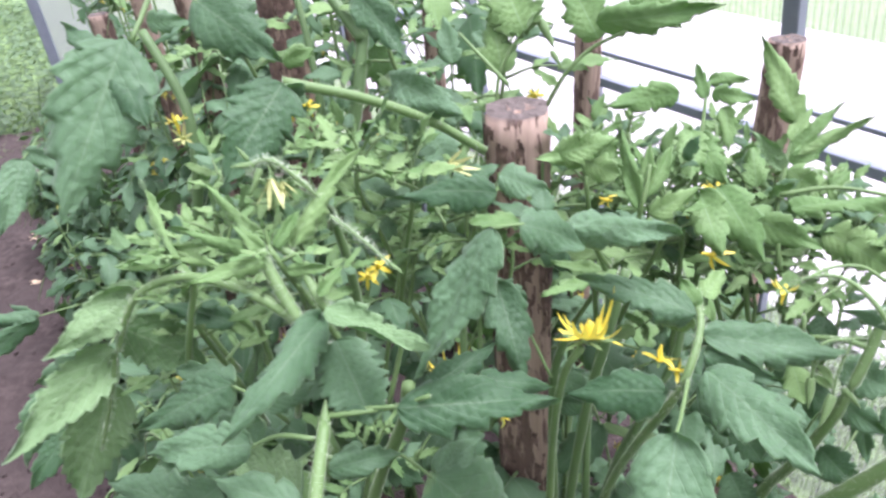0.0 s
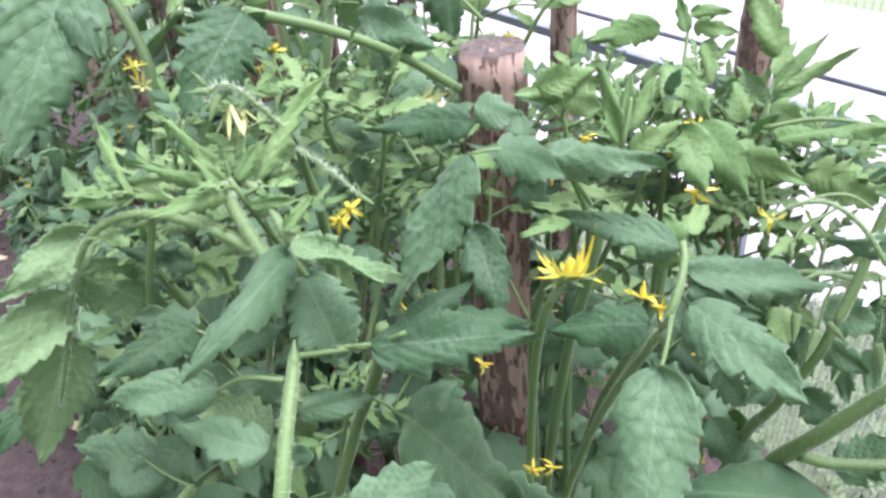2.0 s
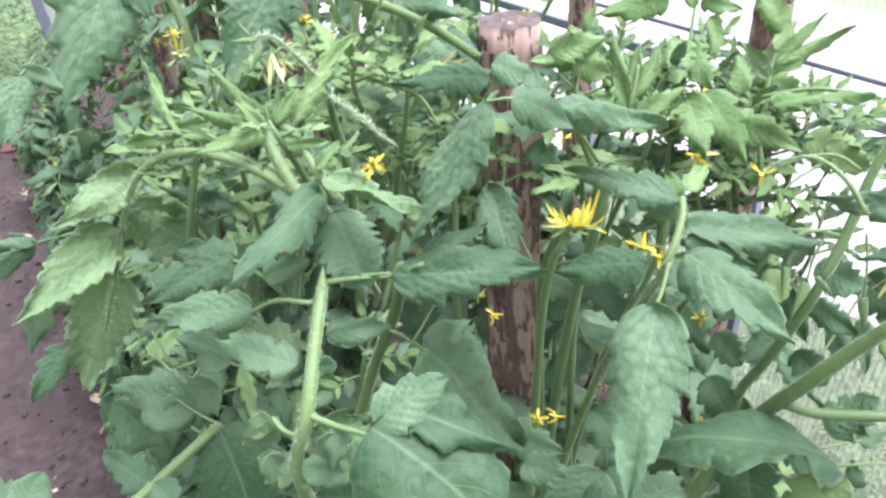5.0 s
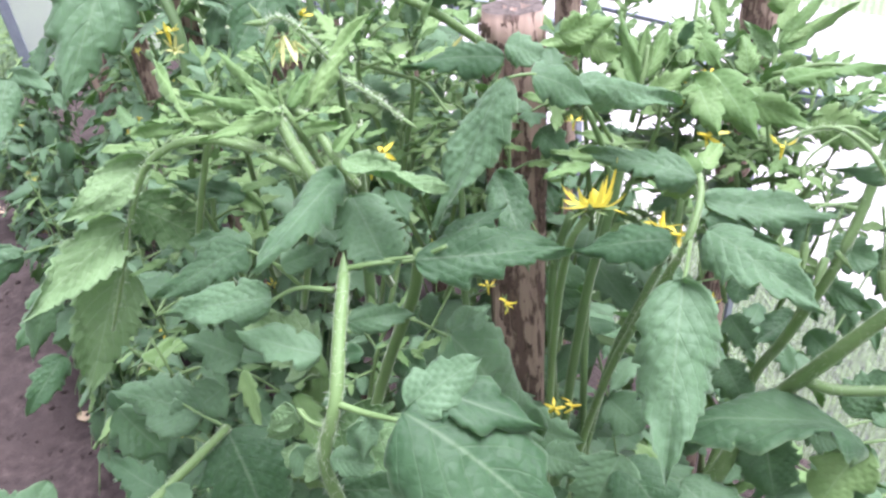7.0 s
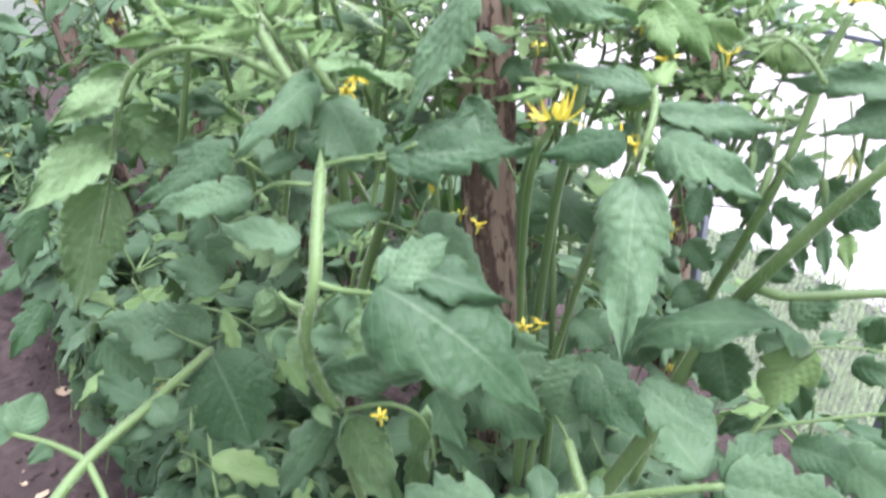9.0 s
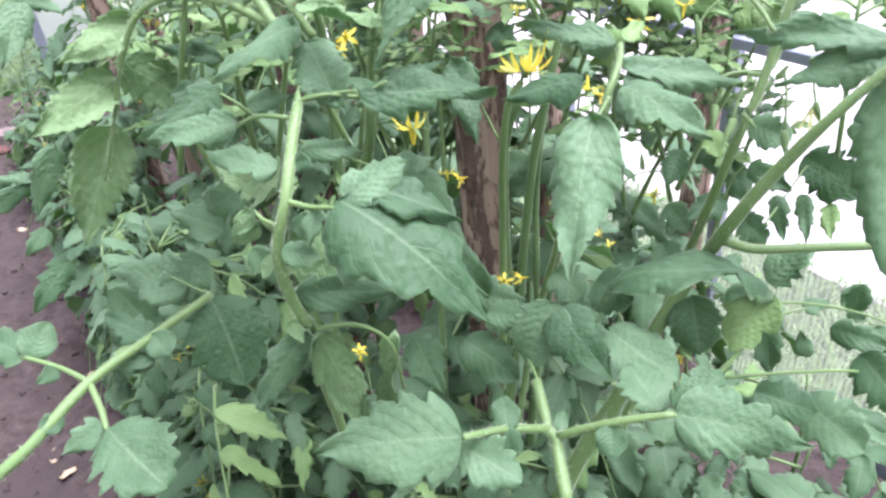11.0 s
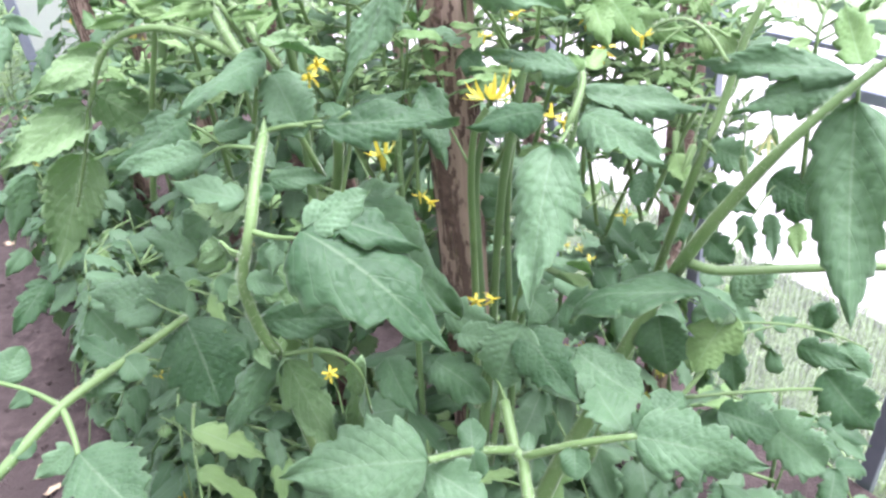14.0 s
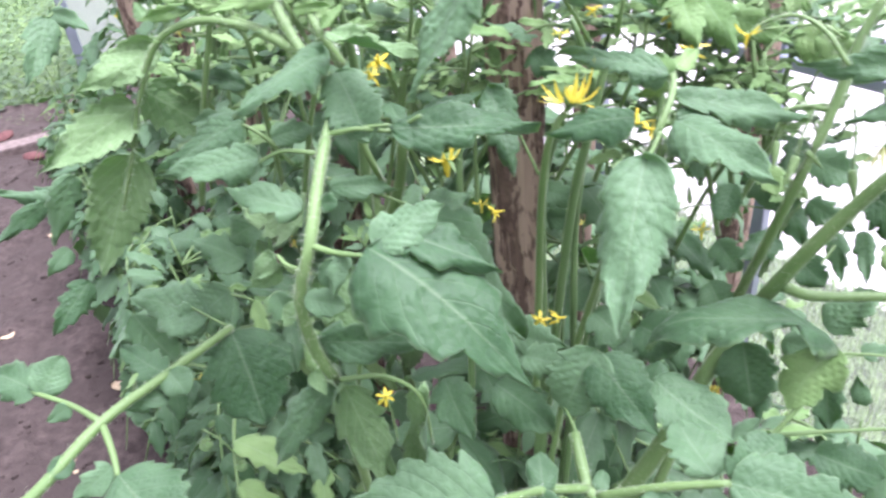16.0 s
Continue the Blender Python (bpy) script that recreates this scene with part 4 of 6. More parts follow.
blade(stalk, (-0.061, 0.214, 0.723), (-0.040, 0.213, 0.718), (-0.19, -0.63, -0.76), 0.017, 3, 0.50, 0.15, "", 1006)
blade(stalk, (-0.076, 0.231, 0.733), (-0.098, 0.231, 0.718), (0.56, -0.25, -0.79), 0.014, 2, 0.50, 0.15, "", 1007)
blade(stalk, (-0.068, 0.217, 0.711), (-0.090, 0.228, 0.712), (-0.35, -0.66, -0.66), 0.020, 3, 0.50, 0.15, "", 1008)
blade(stalk, (-0.067, 0.215, 0.672), (-0.059, 0.208, 0.660), (0.79, 0.57, 0.22), 0.010, 2, 0.50, 0.15, "", 1009)
blade(stalk, (-0.091, 0.271, 0.776), (-0.151, 0.272, 0.767), (-0.08, 0.76, 0.64), 0.028, 4, 0.50, 0.15, "", 1010)
blade(stalk, (-0.067, 0.252, 0.754), (-0.111, 0.260, 0.765), (0.26, 0.86, 0.43), 0.025, 3, 0.50, 0.15, "", 1011)
blade(stalk, (-0.075, 0.268, 0.734), (-0.127, 0.303, 0.738), (-0.43, -0.58, -0.70), 0.040, 4, 0.50, 0.15, "", 1013)
blade(stalk, (-0.064, 0.246, 0.717), (-0.013, 0.246, 0.666), (0.55, 0.61, 0.57), 0.045, 5, 0.50, 0.15, "", 1014)
blade(stalk, (-0.066, 0.226, 0.684), (0.002, 0.220, 0.688), (-0.01, -0.63, -0.77), 0.027, 3, 0.50, 0.15, "", 1015)
blade(stalk, (-0.052, 0.217, 0.663), (-0.029, 0.206, 0.580), (0.85, 0.50, 0.17), 0.034, 4, 0.20, 0.15, "", 1016)
blade(stalk, (-0.057, 0.217, 0.664), (-0.100, 0.204, 0.604), (-0.82, 0.14, 0.56), 0.028, 3, 0.50, 0.15, "", 1017)
blade(stalk, (-0.011, 0.228, 0.648), (-0.020, 0.221, 0.566), (0.86, -0.51, -0.05), 0.020, 4, 0.50, 0.15, "", 1018)
stalk = leaf_stalk(PLANT_F, "leaf", [(1.2, 0.9, 0, (-0.057, 0.276, 0.761), (-0.043, 0.291, 0.746), (-0.028, 0.306, 0.730), (-0.007, 0.289, 0.731)),
    (1.4, 0.9, 0, (-0.062, 0.222, 0.735), (-0.071, 0.225, 0.737), (-0.077, 0.230, 0.740))], 1)
blade(stalk, (-0.007, 0.289, 0.731), (0.046, 0.338, 0.592), (-0.36, -0.83, -0.43), 0.065, 6, 0.50, 0.15, "", 1019)
blade(stalk, (-0.005, 0.291, 0.732), (0.018, 0.327, 0.721), (0.53, -0.53, -0.66), 0.019, 2, 0.50, 0.15, "", 1020)
blade(stalk, (-0.056, 0.272, 0.757), (-0.021, 0.296, 0.742), (0.09, -0.63, -0.77), 0.018, 4, 0.50, 0.15, "", 1021)
blade(stalk, (-0.038, 0.218, 0.748), (-0.044, 0.208, 0.727), (-0.97, 0.03, 0.25), 0.014, 3, 0.50, 0.15, "", 1022)
blade(stalk, (-0.078, 0.230, 0.740), (-0.096, 0.230, 0.724), (0.61, -0.44, -0.66), 0.013, 2, 0.50, 0.15, "", 1023)
blade(stalk, (-0.080, 0.223, 0.721), (-0.075, 0.222, 0.701), (-0.81, -0.55, -0.17), 0.017, 3, 0.50, 0.15, "", 1024)
stalk = leaf_stalk(PLANT_F, "leaf", [(3.2, 1.0, 500, (-0.060, 0.310, 0.809), (-0.086, 0.320, 0.827), (-0.127, 0.329, 0.838), (-0.159, 0.327, 0.829), (-0.180, 0.323, 0.796), (-0.195, 0.318, 0.759), (-0.213, 0.316, 0.722))], 2)
blade(stalk, (-0.168, 0.339, 0.824), (-0.204, 0.297, 0.810), (0.39, -0.03, -0.92), 0.025, 9, 0.30, 0.15, "", 1025)
blade(stalk, (-0.189, 0.331, 0.788), (-0.214, 0.256, 0.778), (0.46, -0.04, -0.89), 0.032, 9, 0.30, 0.15, "", 1026)
blade(stalk, (-0.207, 0.338, 0.755), (-0.249, 0.315, 0.667), (0.82, 0.33, -0.47), 0.046, 9, 0.25, 0.15, "", 1027)
blade(stalk, (-0.188, 0.342, 0.795), (-0.145, 0.349, 0.754), (0.53, 0.54, 0.65), 0.039, 7, 0.30, 0.15, "", 1028)
blade(stalk, (-0.264, 0.349, 0.734), (-0.291, 0.337, 0.683), (-0.78, -0.36, 0.51), 0.025, 4, 0.50, 0.15, "", 1029)
blade(stalk, (-0.222, 0.351, 0.767), (-0.270, 0.354, 0.741), (-0.47, 0.03, 0.88), 0.024, 3, 0.50, 0.15, "", 1030)
stalk = leaf_stalk(PLANT_F, "leaf", [(4.0, 3.0, 700, (-0.051, 0.307, 0.788), (-0.058, 0.310, 0.804), (-0.071, 0.315, 0.821), (-0.084, 0.327, 0.841), (-0.089, 0.333, 0.851)),
    (3.0, 2.2, 300, (-0.050, 0.321, 0.810), (-0.059, 0.320, 0.828), (-0.071, 0.335, 0.842), (-0.082, 0.339, 0.849)),
    (3.4, 2.6, 0, (-0.071, 0.315, 0.821), (-0.095, 0.326, 0.831), (-0.119, 0.334, 0.837)),
    (1.4, 0.9, 0, (-0.086, 0.306, 0.755), (-0.099, 0.305, 0.774), (-0.112, 0.305, 0.784))], 3)
blade(stalk, (-0.085, 0.332, 0.848), (-0.141, 0.346, 0.858), (0.29, 0.85, 0.43), 0.009, 6, 0.50, 0.45, "y", 1031)
blade(stalk, (-0.084, 0.327, 0.849), (-0.122, 0.310, 0.846), (-0.32, 0.59, 0.74), 0.012, 6, 0.50, 0.45, "y", 1032)
blade(stalk, (-0.089, 0.343, 0.848), (-0.128, 0.370, 0.874), (0.63, 0.76, 0.17), 0.008, 6, 0.50, 0.45, "y", 1033)
blade(stalk, (-0.076, 0.343, 0.846), (-0.040, 0.383, 0.884), (0.84, -0.39, -0.39), 0.014, 6, 0.50, 0.45, "y", 1034)
blade(stalk, (-0.140, 0.342, 0.844), (-0.177, 0.341, 0.838), (-0.16, 0.31, 0.94), 0.013, 6, 0.50, 0.45, "y", 1035)
blade(stalk, (-0.137, 0.336, 0.843), (-0.168, 0.377, 0.872), (0.60, 0.71, -0.37), 0.007, 6, 0.50, 0.45, "y", 1036)
blade(stalk, (-0.075, 0.328, 0.841), (-0.051, 0.330, 0.841), (0.03, -0.39, -0.92), 0.009, 6, 0.50, 0.45, "y", 1037)
blade(stalk, (-0.081, 0.334, 0.851), (-0.069, 0.351, 0.865), (0.78, -0.03, -0.63), 0.009, 6, 0.50, 0.45, "y", 1038)
blade(stalk, (-0.087, 0.333, 0.851), (-0.103, 0.340, 0.863), (0.65, 0.44, 0.61), 0.009, 6, 0.50, 0.45, "y", 1039)
blade(stalk, (-0.058, 0.317, 0.833), (-0.046, 0.331, 0.843), (0.73, -0.15, -0.67), 0.008, 6, 0.50, 0.45, "y", 1040)
blade(stalk, (-0.142, 0.344, 0.846), (-0.117, 0.338, 0.852), (0.15, -0.31, -0.94), 0.011, 6, 0.50, 0.45, "y", 1041)
blade(stalk, (-0.137, 0.342, 0.845), (-0.110, 0.329, 0.844), (-0.26, -0.48, -0.84), 0.010, 6, 0.50, 0.45, "y", 1042)
blade(stalk, (-0.167, 0.340, 0.825), (-0.192, 0.331, 0.824), (0.16, -0.35, -0.92), 0.013, 6, 0.50, 0.45, "y", 1043)
blade(stalk, (-0.188, 0.372, 0.830), (-0.196, 0.379, 0.842), (-0.66, -0.76, 0.00), 0.011, 6, 0.50, 0.45, "", 1044)
blade(stalk, (-0.123, 0.351, 0.791), (-0.169, 0.355, 0.802), (0.19, 0.84, 0.50), 0.019, 6, 0.50, 0.45, "", 1045)
blade(stalk, (-0.116, 0.355, 0.779), (-0.161, 0.377, 0.798), (0.54, 0.56, 0.62), 0.014, 6, 0.50, 0.45, "y", 1046)
blade(stalk, (-0.059, 0.315, 0.820), (-0.085, 0.237, 0.815), (-0.92, 0.29, 0.26), 0.026, 5, 0.30, 0.15, "", 1047)
blade(stalk, (-0.051, 0.309, 0.810), (-0.032, 0.282, 0.779), (-0.89, -0.40, -0.20), 0.038, 7, 0.60, 0.20, "", 1048)
blade(stalk, (-0.052, 0.306, 0.833), (0.001, 0.284, 0.826), (0.37, 0.93, -0.06), 0.018, 6, 0.20, 0.15, "", 1049)
blade(stalk, (-0.111, 0.305, 0.784), (-0.168, 0.300, 0.756), (-0.34, 0.76, 0.55), 0.031, 5, 0.50, 0.15, "", 1050)
blade(stalk, (-0.109, 0.306, 0.785), (-0.156, 0.327, 0.777), (0.13, 0.58, 0.81), 0.019, 4, 0.50, 0.15, "", 1051)
blade(stalk, (-0.092, 0.296, 0.778), (-0.069, 0.315, 0.776), (0.33, -0.45, -0.83), 0.019, 4, 0.50, 0.15, "", 1052)
stalk = leaf_stalk(PLANT_F, "leaf", [(1.6, 1.2, 0, (-0.056, 0.282, 0.784), (-0.037, 0.282, 0.787), (-0.020, 0.292, 0.781), (-0.003, 0.290, 0.790)),
    (3.8, 4.2, 0, (-0.021, 0.327, 0.762), (-0.030, 0.337, 0.722), (-0.052, 0.344, 0.665), (-0.079, 0.348, 0.583))], 4)
blade(stalk, (-0.020, 0.288, 0.783), (0.062, 0.299, 0.778), (0.09, -0.89, -0.45), 0.034, 5, 0.25, 0.10, "", 1053)
blade(stalk, (-0.004, 0.302, 0.785), (0.029, 0.335, 0.785), (0.66, -0.66, -0.34), 0.020, 3, 0.50, 0.15, "", 1054)
blade(stalk, (0.020, 0.309, 0.783), (0.060, 0.323, 0.764), (0.04, -0.85, -0.53), 0.018, 3, 0.50, 0.15, "", 1055)
blade(stalk, (-0.034, 0.282, 0.786), (-0.046, 0.283, 0.789), (0.23, 0.58, 0.78), 0.007, 2, 0.50, 0.15, "", 1056)
stalk = leaf_stalk(PLANT_R, "leaf", [(1.4, 0.7, 0, (0.097, 0.394, 0.793), (0.083, 0.385, 0.818), (0.064, 0.355, 0.847), (0.044, 0.333, 0.861), (0.031, 0.330, 0.861))], 5)
blade(stalk, (0.031, 0.330, 0.861), (-0.010, 0.297, 0.795), (-0.77, 0.61, 0.18), 0.032, 7, 0.50, 0.15, "", 1057)
blade(stalk, (0.043, 0.333, 0.861), (0.078, 0.349, 0.836), (-0.21, -0.67, -0.72), 0.026, 3, 0.60, 0.15, "", 1058)
blade(stalk, (0.032, 0.377, 0.856), (-0.026, 0.386, 0.850), (0.04, 0.73, 0.68), 0.025, 5, 0.50, 0.15, "", 1059)
blade(stalk, (0.056, 0.354, 0.855), (0.056, 0.365, 0.863), (0.99, -0.06, 0.13), 0.015, 3, 0.50, 0.15, "", 1060)
blade(stalk, (0.068, 0.355, 0.846), (0.139, 0.398, 0.812), (0.05, -0.67, -0.74), 0.023, 5, 0.50, 0.15, "", 1061)
blade(stalk, (0.033, 0.395, 0.857), (0.062, 0.391, 0.847), (-0.32, -0.70, -0.64), 0.022, 4, 0.50, 0.15, "", 1062)
blade(stalk, (0.070, 0.450, 0.844), (0.108, 0.457, 0.850), (0.21, -0.31, -0.93), 0.024, 5, 0.50, 0.15, "y", 1063)
blade(stalk, (0.086, 0.457, 0.835), (0.108, 0.444, 0.830), (-0.33, -0.25, -0.91), 0.022, 3, 0.50, 0.15, "y", 1064)
stalk = leaf_stalk(PLANT_R, "leaf", [(3.4, 2.2, 600, (0.065, 0.388, 0.355), (0.086, 0.399, 0.495), (0.106, 0.395, 0.595), (0.116, 0.364, 0.674), (0.125, 0.341, 0.728), (0.135, 0.342, 0.755), (0.145, 0.363, 0.771), (0.147, 0.389, 0.779)),
    (1.2, 0.9, 0, (0.135, 0.339, 0.753), (0.125, 0.310, 0.754), (0.119, 0.295, 0.757))], 6)
blade(stalk, (0.119, 0.294, 0.758), (0.098, 0.215, 0.694), (-0.95, 0.29, -0.06), 0.046, 7, 0.35, 0.15, "", 1065)
blade(stalk, (0.114, 0.304, 0.778), (0.065, 0.318, 0.764), (0.12, 0.87, 0.47), 0.029, 3, 0.30, 0.05, "", 1066)
blade(stalk, (0.144, 0.339, 0.759), (0.184, 0.272, 0.751), (-0.82, -0.45, -0.34), 0.042, 5, 0.30, 0.15, "", 1067)
blade(stalk, (0.142, 0.364, 0.779), (0.077, 0.390, 0.789), (0.38, 0.75, 0.54), 0.028, 5, 0.50, 0.15, "", 1068)
blade(stalk, (0.146, 0.361, 0.768), (0.239, 0.372, 0.743), (-0.05, -0.83, -0.56), 0.031, 6, 0.50, 0.15, "", 1069)
blade(stalk, (0.146, 0.352, 0.760), (0.192, 0.353, 0.738), (-0.40, -0.38, -0.83), 0.019, 3, 0.50, 0.15, "", 1070)
blade(stalk, (0.146, 0.375, 0.777), (0.138, 0.393, 0.786), (0.80, 0.05, 0.59), 0.014, 3, 0.50, 0.15, "y", 1071)
blade(stalk, (0.152, 0.386, 0.775), (0.168, 0.405, 0.783), (0.78, -0.49, -0.39), 0.016, 3, 0.50, 0.15, "y", 1072)
blade(stalk, (0.142, 0.364, 0.775), (0.127, 0.376, 0.762), (-0.27, 0.55, 0.79), 0.014, 3, 0.50, 0.15, "y", 1073)
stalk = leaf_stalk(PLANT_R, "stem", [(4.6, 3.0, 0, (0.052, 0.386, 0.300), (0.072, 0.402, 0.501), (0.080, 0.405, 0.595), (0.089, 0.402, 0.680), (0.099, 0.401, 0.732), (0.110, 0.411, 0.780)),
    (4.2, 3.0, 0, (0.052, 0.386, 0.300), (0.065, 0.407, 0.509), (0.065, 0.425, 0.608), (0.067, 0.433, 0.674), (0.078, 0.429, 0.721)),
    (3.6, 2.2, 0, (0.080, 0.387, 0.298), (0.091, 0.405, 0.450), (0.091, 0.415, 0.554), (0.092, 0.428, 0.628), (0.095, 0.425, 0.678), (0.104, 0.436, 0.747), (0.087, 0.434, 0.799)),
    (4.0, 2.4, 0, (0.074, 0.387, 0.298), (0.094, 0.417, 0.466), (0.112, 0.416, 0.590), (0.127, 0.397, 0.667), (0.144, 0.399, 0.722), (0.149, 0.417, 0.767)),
    (3.8, 2.6, 0, (-0.011, 0.406, 0.265), (-0.005, 0.441, 0.424), (-0.002, 0.457, 0.557), (-0.004, 0.464, 0.639), (-0.002, 0.478, 0.696), (-0.002, 0.484, 0.723))], 7, SHADED_STEM)
stalk = leaf_stalk(PLANT_R, "stem", [(8.8, 2.2, 1200, (0.090, 0.335, 0.290), (0.127, 0.334, 0.411), (0.155, 0.334, 0.480), (0.175, 0.337, 0.536), (0.210, 0.355, 0.594), (0.229, 0.331, 0.664), (0.249, 0.320, 0.709), (0.267, 0.311, 0.743), (0.295, 0.309, 0.776), (0.322, 0.309, 0.801)),
    (4.8, 2.6, 700, (0.162, 0.361, 0.393), (0.186, 0.377, 0.467), (0.204, 0.392, 0.534), (0.219, 0.396, 0.592), (0.220, 0.374, 0.640), (0.227, 0.354, 0.708), (0.241, 0.363, 0.746), (0.255, 0.379, 0.787), (0.267, 0.386, 0.814)),
    (3.9, 3.3, 300, (0.224, 0.337, 0.638), (0.247, 0.336, 0.630), (0.293, 0.332, 0.632), (0.344, 0.327, 0.635), (0.396, 0.324, 0.634)),
    (2.0, 1.3, 0, (0.244, 0.364, 0.752), (0.229, 0.376, 0.750), (0.207, 0.391, 0.739), (0.195, 0.406, 0.726))], 8)
stalk = leaf_stalk(PLANT_R, "leaf", [(2.0, 1.2, 0, (0.312, 0.314, 0.791), (0.309, 0.322, 0.777), (0.312, 0.324, 0.761))], 9)
blade(stalk, (0.311, 0.325, 0.764), (0.297, 0.240, 0.647), (-0.89, 0.41, -0.20), 0.058, 9, 0.20, 0.15, "", 1074)
blade(stalk, (0.307, 0.325, 0.781), (0.216, 0.361, 0.783), (0.28, 0.68, 0.68), 0.031, 6, 0.50, 0.15, "", 1075)
blade(stalk, (0.307, 0.323, 0.778), (0.240, 0.338, 0.755), (-0.02, 0.81, 0.58), 0.035, 5, 0.50, 0.15, "", 1076)
blade(stalk, (0.313, 0.333, 0.784), (0.321, 0.388, 0.810), (0.86, -0.33, 0.40), 0.028, 5, 0.50, 0.15, "y", 1077)
stalk = leaf_stalk(PLANT_R, "leaf", [(1.2, 0.8, 0, (0.274, 0.419, 0.574), (0.312, 0.459, 0.594), (0.348, 0.498, 0.612), (0.369, 0.505, 0.619))], 10)
blade(stalk, (0.345, 0.503, 0.619), (0.393, 0.476, 0.591), (-0.56, -0.18, -0.81), 0.055, 4, 0.50, 0.15, "", 1078)
blade(stalk, (0.310, 0.464, 0.602), (0.315, 0.440, 0.565), (-0.94, 0.23, -0.27), 0.021, 3, 0.50, 0.15, "", 1079)
blade(stalk, (0.338, 0.474, 0.595), (0.335, 0.440, 0.562), (-0.93, 0.29, -0.22), 0.019, 3, 0.50, 0.15, "", 1080)
blade(stalk, (0.367, 0.479, 0.581), (0.362, 0.451, 0.557), (-0.92, 0.33, -0.21), 0.020, 3, 0.50, 0.15, "y", 1081)
blade(stalk, (0.266, 0.470, 0.634), (0.280, 0.437, 0.600), (-0.90, 0.06, -0.43), 0.026, 3, 0.50, 0.15, "", 1082)
blade(stalk, (0.241, 0.491, 0.650), (0.257, 0.453, 0.628), (-0.84, -0.03, -0.54), 0.028, 3, 0.50, 0.15, "", 1083)
blade(stalk, (0.376, 0.496, 0.641), (0.402, 0.496, 0.656), (0.42, -0.57, -0.70), 0.025, 3, 0.50, 0.15, "", 1084)
blade(stalk, (0.279, 0.488, 0.677), (0.255, 0.459, 0.654), (-0.84, 0.44, 0.32), 0.025, 3, 0.50, 0.15, "", 1085)
stalk = leaf_stalk(PLANT_R, "leaf", [(1.2, 0.8, 0, (0.305, 0.418, 0.496), (0.342, 0.424, 0.501), (0.378, 0.425, 0.498), (0.408, 0.416, 0.481))], 11)
blade(stalk, (0.339, 0.424, 0.501), (0.363, 0.429, 0.506), (0.28, -0.70, -0.66), 0.019, 3, 0.50, 0.15, "", 1086)
blade(stalk, (0.383, 0.424, 0.496), (0.389, 0.439, 0.517), (0.88, -0.47, 0.06), 0.024, 2, 0.50, 0.15, "", 1087)
blade(stalk, (0.393, 0.420, 0.489), (0.378, 0.426, 0.501), (0.66, 0.22, 0.71), 0.016, 2, 0.50, 0.15, "", 1088)
blade(stalk, (0.403, 0.416, 0.482), (0.417, 0.384, 0.469), (-0.77, -0.08, -0.63), 0.031, 4, 0.50, 0.15, "", 1089)
blade(stalk, (0.348, 0.414, 0.449), (0.343, 0.429, 0.472), (0.93, -0.20, 0.30), 0.018, 2, 0.50, 0.15, "", 1090)
stalk = leaf_stalk(PLANT_R, "leaf", [(2.0, 1.6, 0, (0.196, 0.265, 0.534), (0.208, 0.271, 0.559), (0.227, 0.282, 0.579), (0.240, 0.292, 0.599), (0.248, 0.298, 0.613))], 12)
blade(stalk, (0.248, 0.297, 0.611), (0.139, 0.320, 0.596), (0.24, 0.94, -0.26), 0.056, 3, 3.00, 0.05, "", 1091, 1.00)
blade(stalk, (0.248, 0.299, 0.618), (0.221, 0.284, 0.577), (-0.77, 0.57, 0.29), 0.042, 3, 0.30, 0.15, "y", 1092, 0.90)
blade(stalk, (0.209, 0.346, 0.581), (0.214, 0.320, 0.542), (-0.97, 0.13, -0.20), 0.047, 3, 0.50, 0.15, "", 1093)
blade(stalk, (0.276, 0.371, 0.574), (0.306, 0.371, 0.607), (0.27, -0.93, -0.25), 0.040, 4, 0.50, 0.15, "", 1094)
blade(stalk, (0.233, 0.340, 0.588), (0.257, 0.328, 0.584), (-0.39, -0.49, -0.78), 0.026, 3, 0.50, 0.15, "", 1095)
blade(stalk, (0.134, 0.349, 0.595), (0.159, 0.325, 0.592), (-0.55, -0.47, -0.69), 0.048, 4, 0.50, 0.15, "", 1096)
blade(stalk, (0.259, 0.319, 0.571), (0.264, 0.304, 0.530), (-0.95, 0.22, -0.22), 0.026, 3, 0.50, 0.15, "", 1097)
stalk = leaf_stalk(PLANT_R, "leaf", [(2.0, 0.6, 0, (0.090, 0.230, 0.549), (0.087, 0.251, 0.563), (0.080, 0.280, 0.570), (0.074, 0.296, 0.568))], 13)
blade(stalk, (0.098, 0.303, 0.612), (0.076, 0.289, 0.566), (-0.89, 0.32, 0.33), 0.050, 4, 0.60, 0.15, "", 1098)
blade(stalk, (0.099, 0.304, 0.604), (0.136, 0.262, 0.573), (-0.80, -0.36, -0.48), 0.048, 4, 0.60, 0.15, "", 1099)
blade(stalk, (0.027, 0.320, 0.564), (0.069, 0.296, 0.542), (-0.62, -0.57, -0.54), 0.042, 3, 0.50, 0.15, "", 1100)
blade(stalk, (-0.011, 0.320, 0.569), (0.011, 0.295, 0.529), (-0.89, -0.40, -0.23), 0.038, 4, 0.50, 0.15, "", 1101)
blade(stalk, (0.036, 0.357, 0.583), (0.082, 0.337, 0.584), (-0.26, -0.62, -0.74), 0.037, 3, 0.50, 0.15, "", 1102)
blade(stalk, (0.049, 0.325, 0.587), (0.088, 0.312, 0.582), (-0.29, -0.63, -0.72), 0.031, 3, 0.50, 0.15, "", 1103)
blade(stalk, (0.137, 0.297, 0.589), (0.180, 0.256, 0.576), (-0.71, -0.68, -0.18), 0.048, 4, 0.50, 0.15, "", 1104)
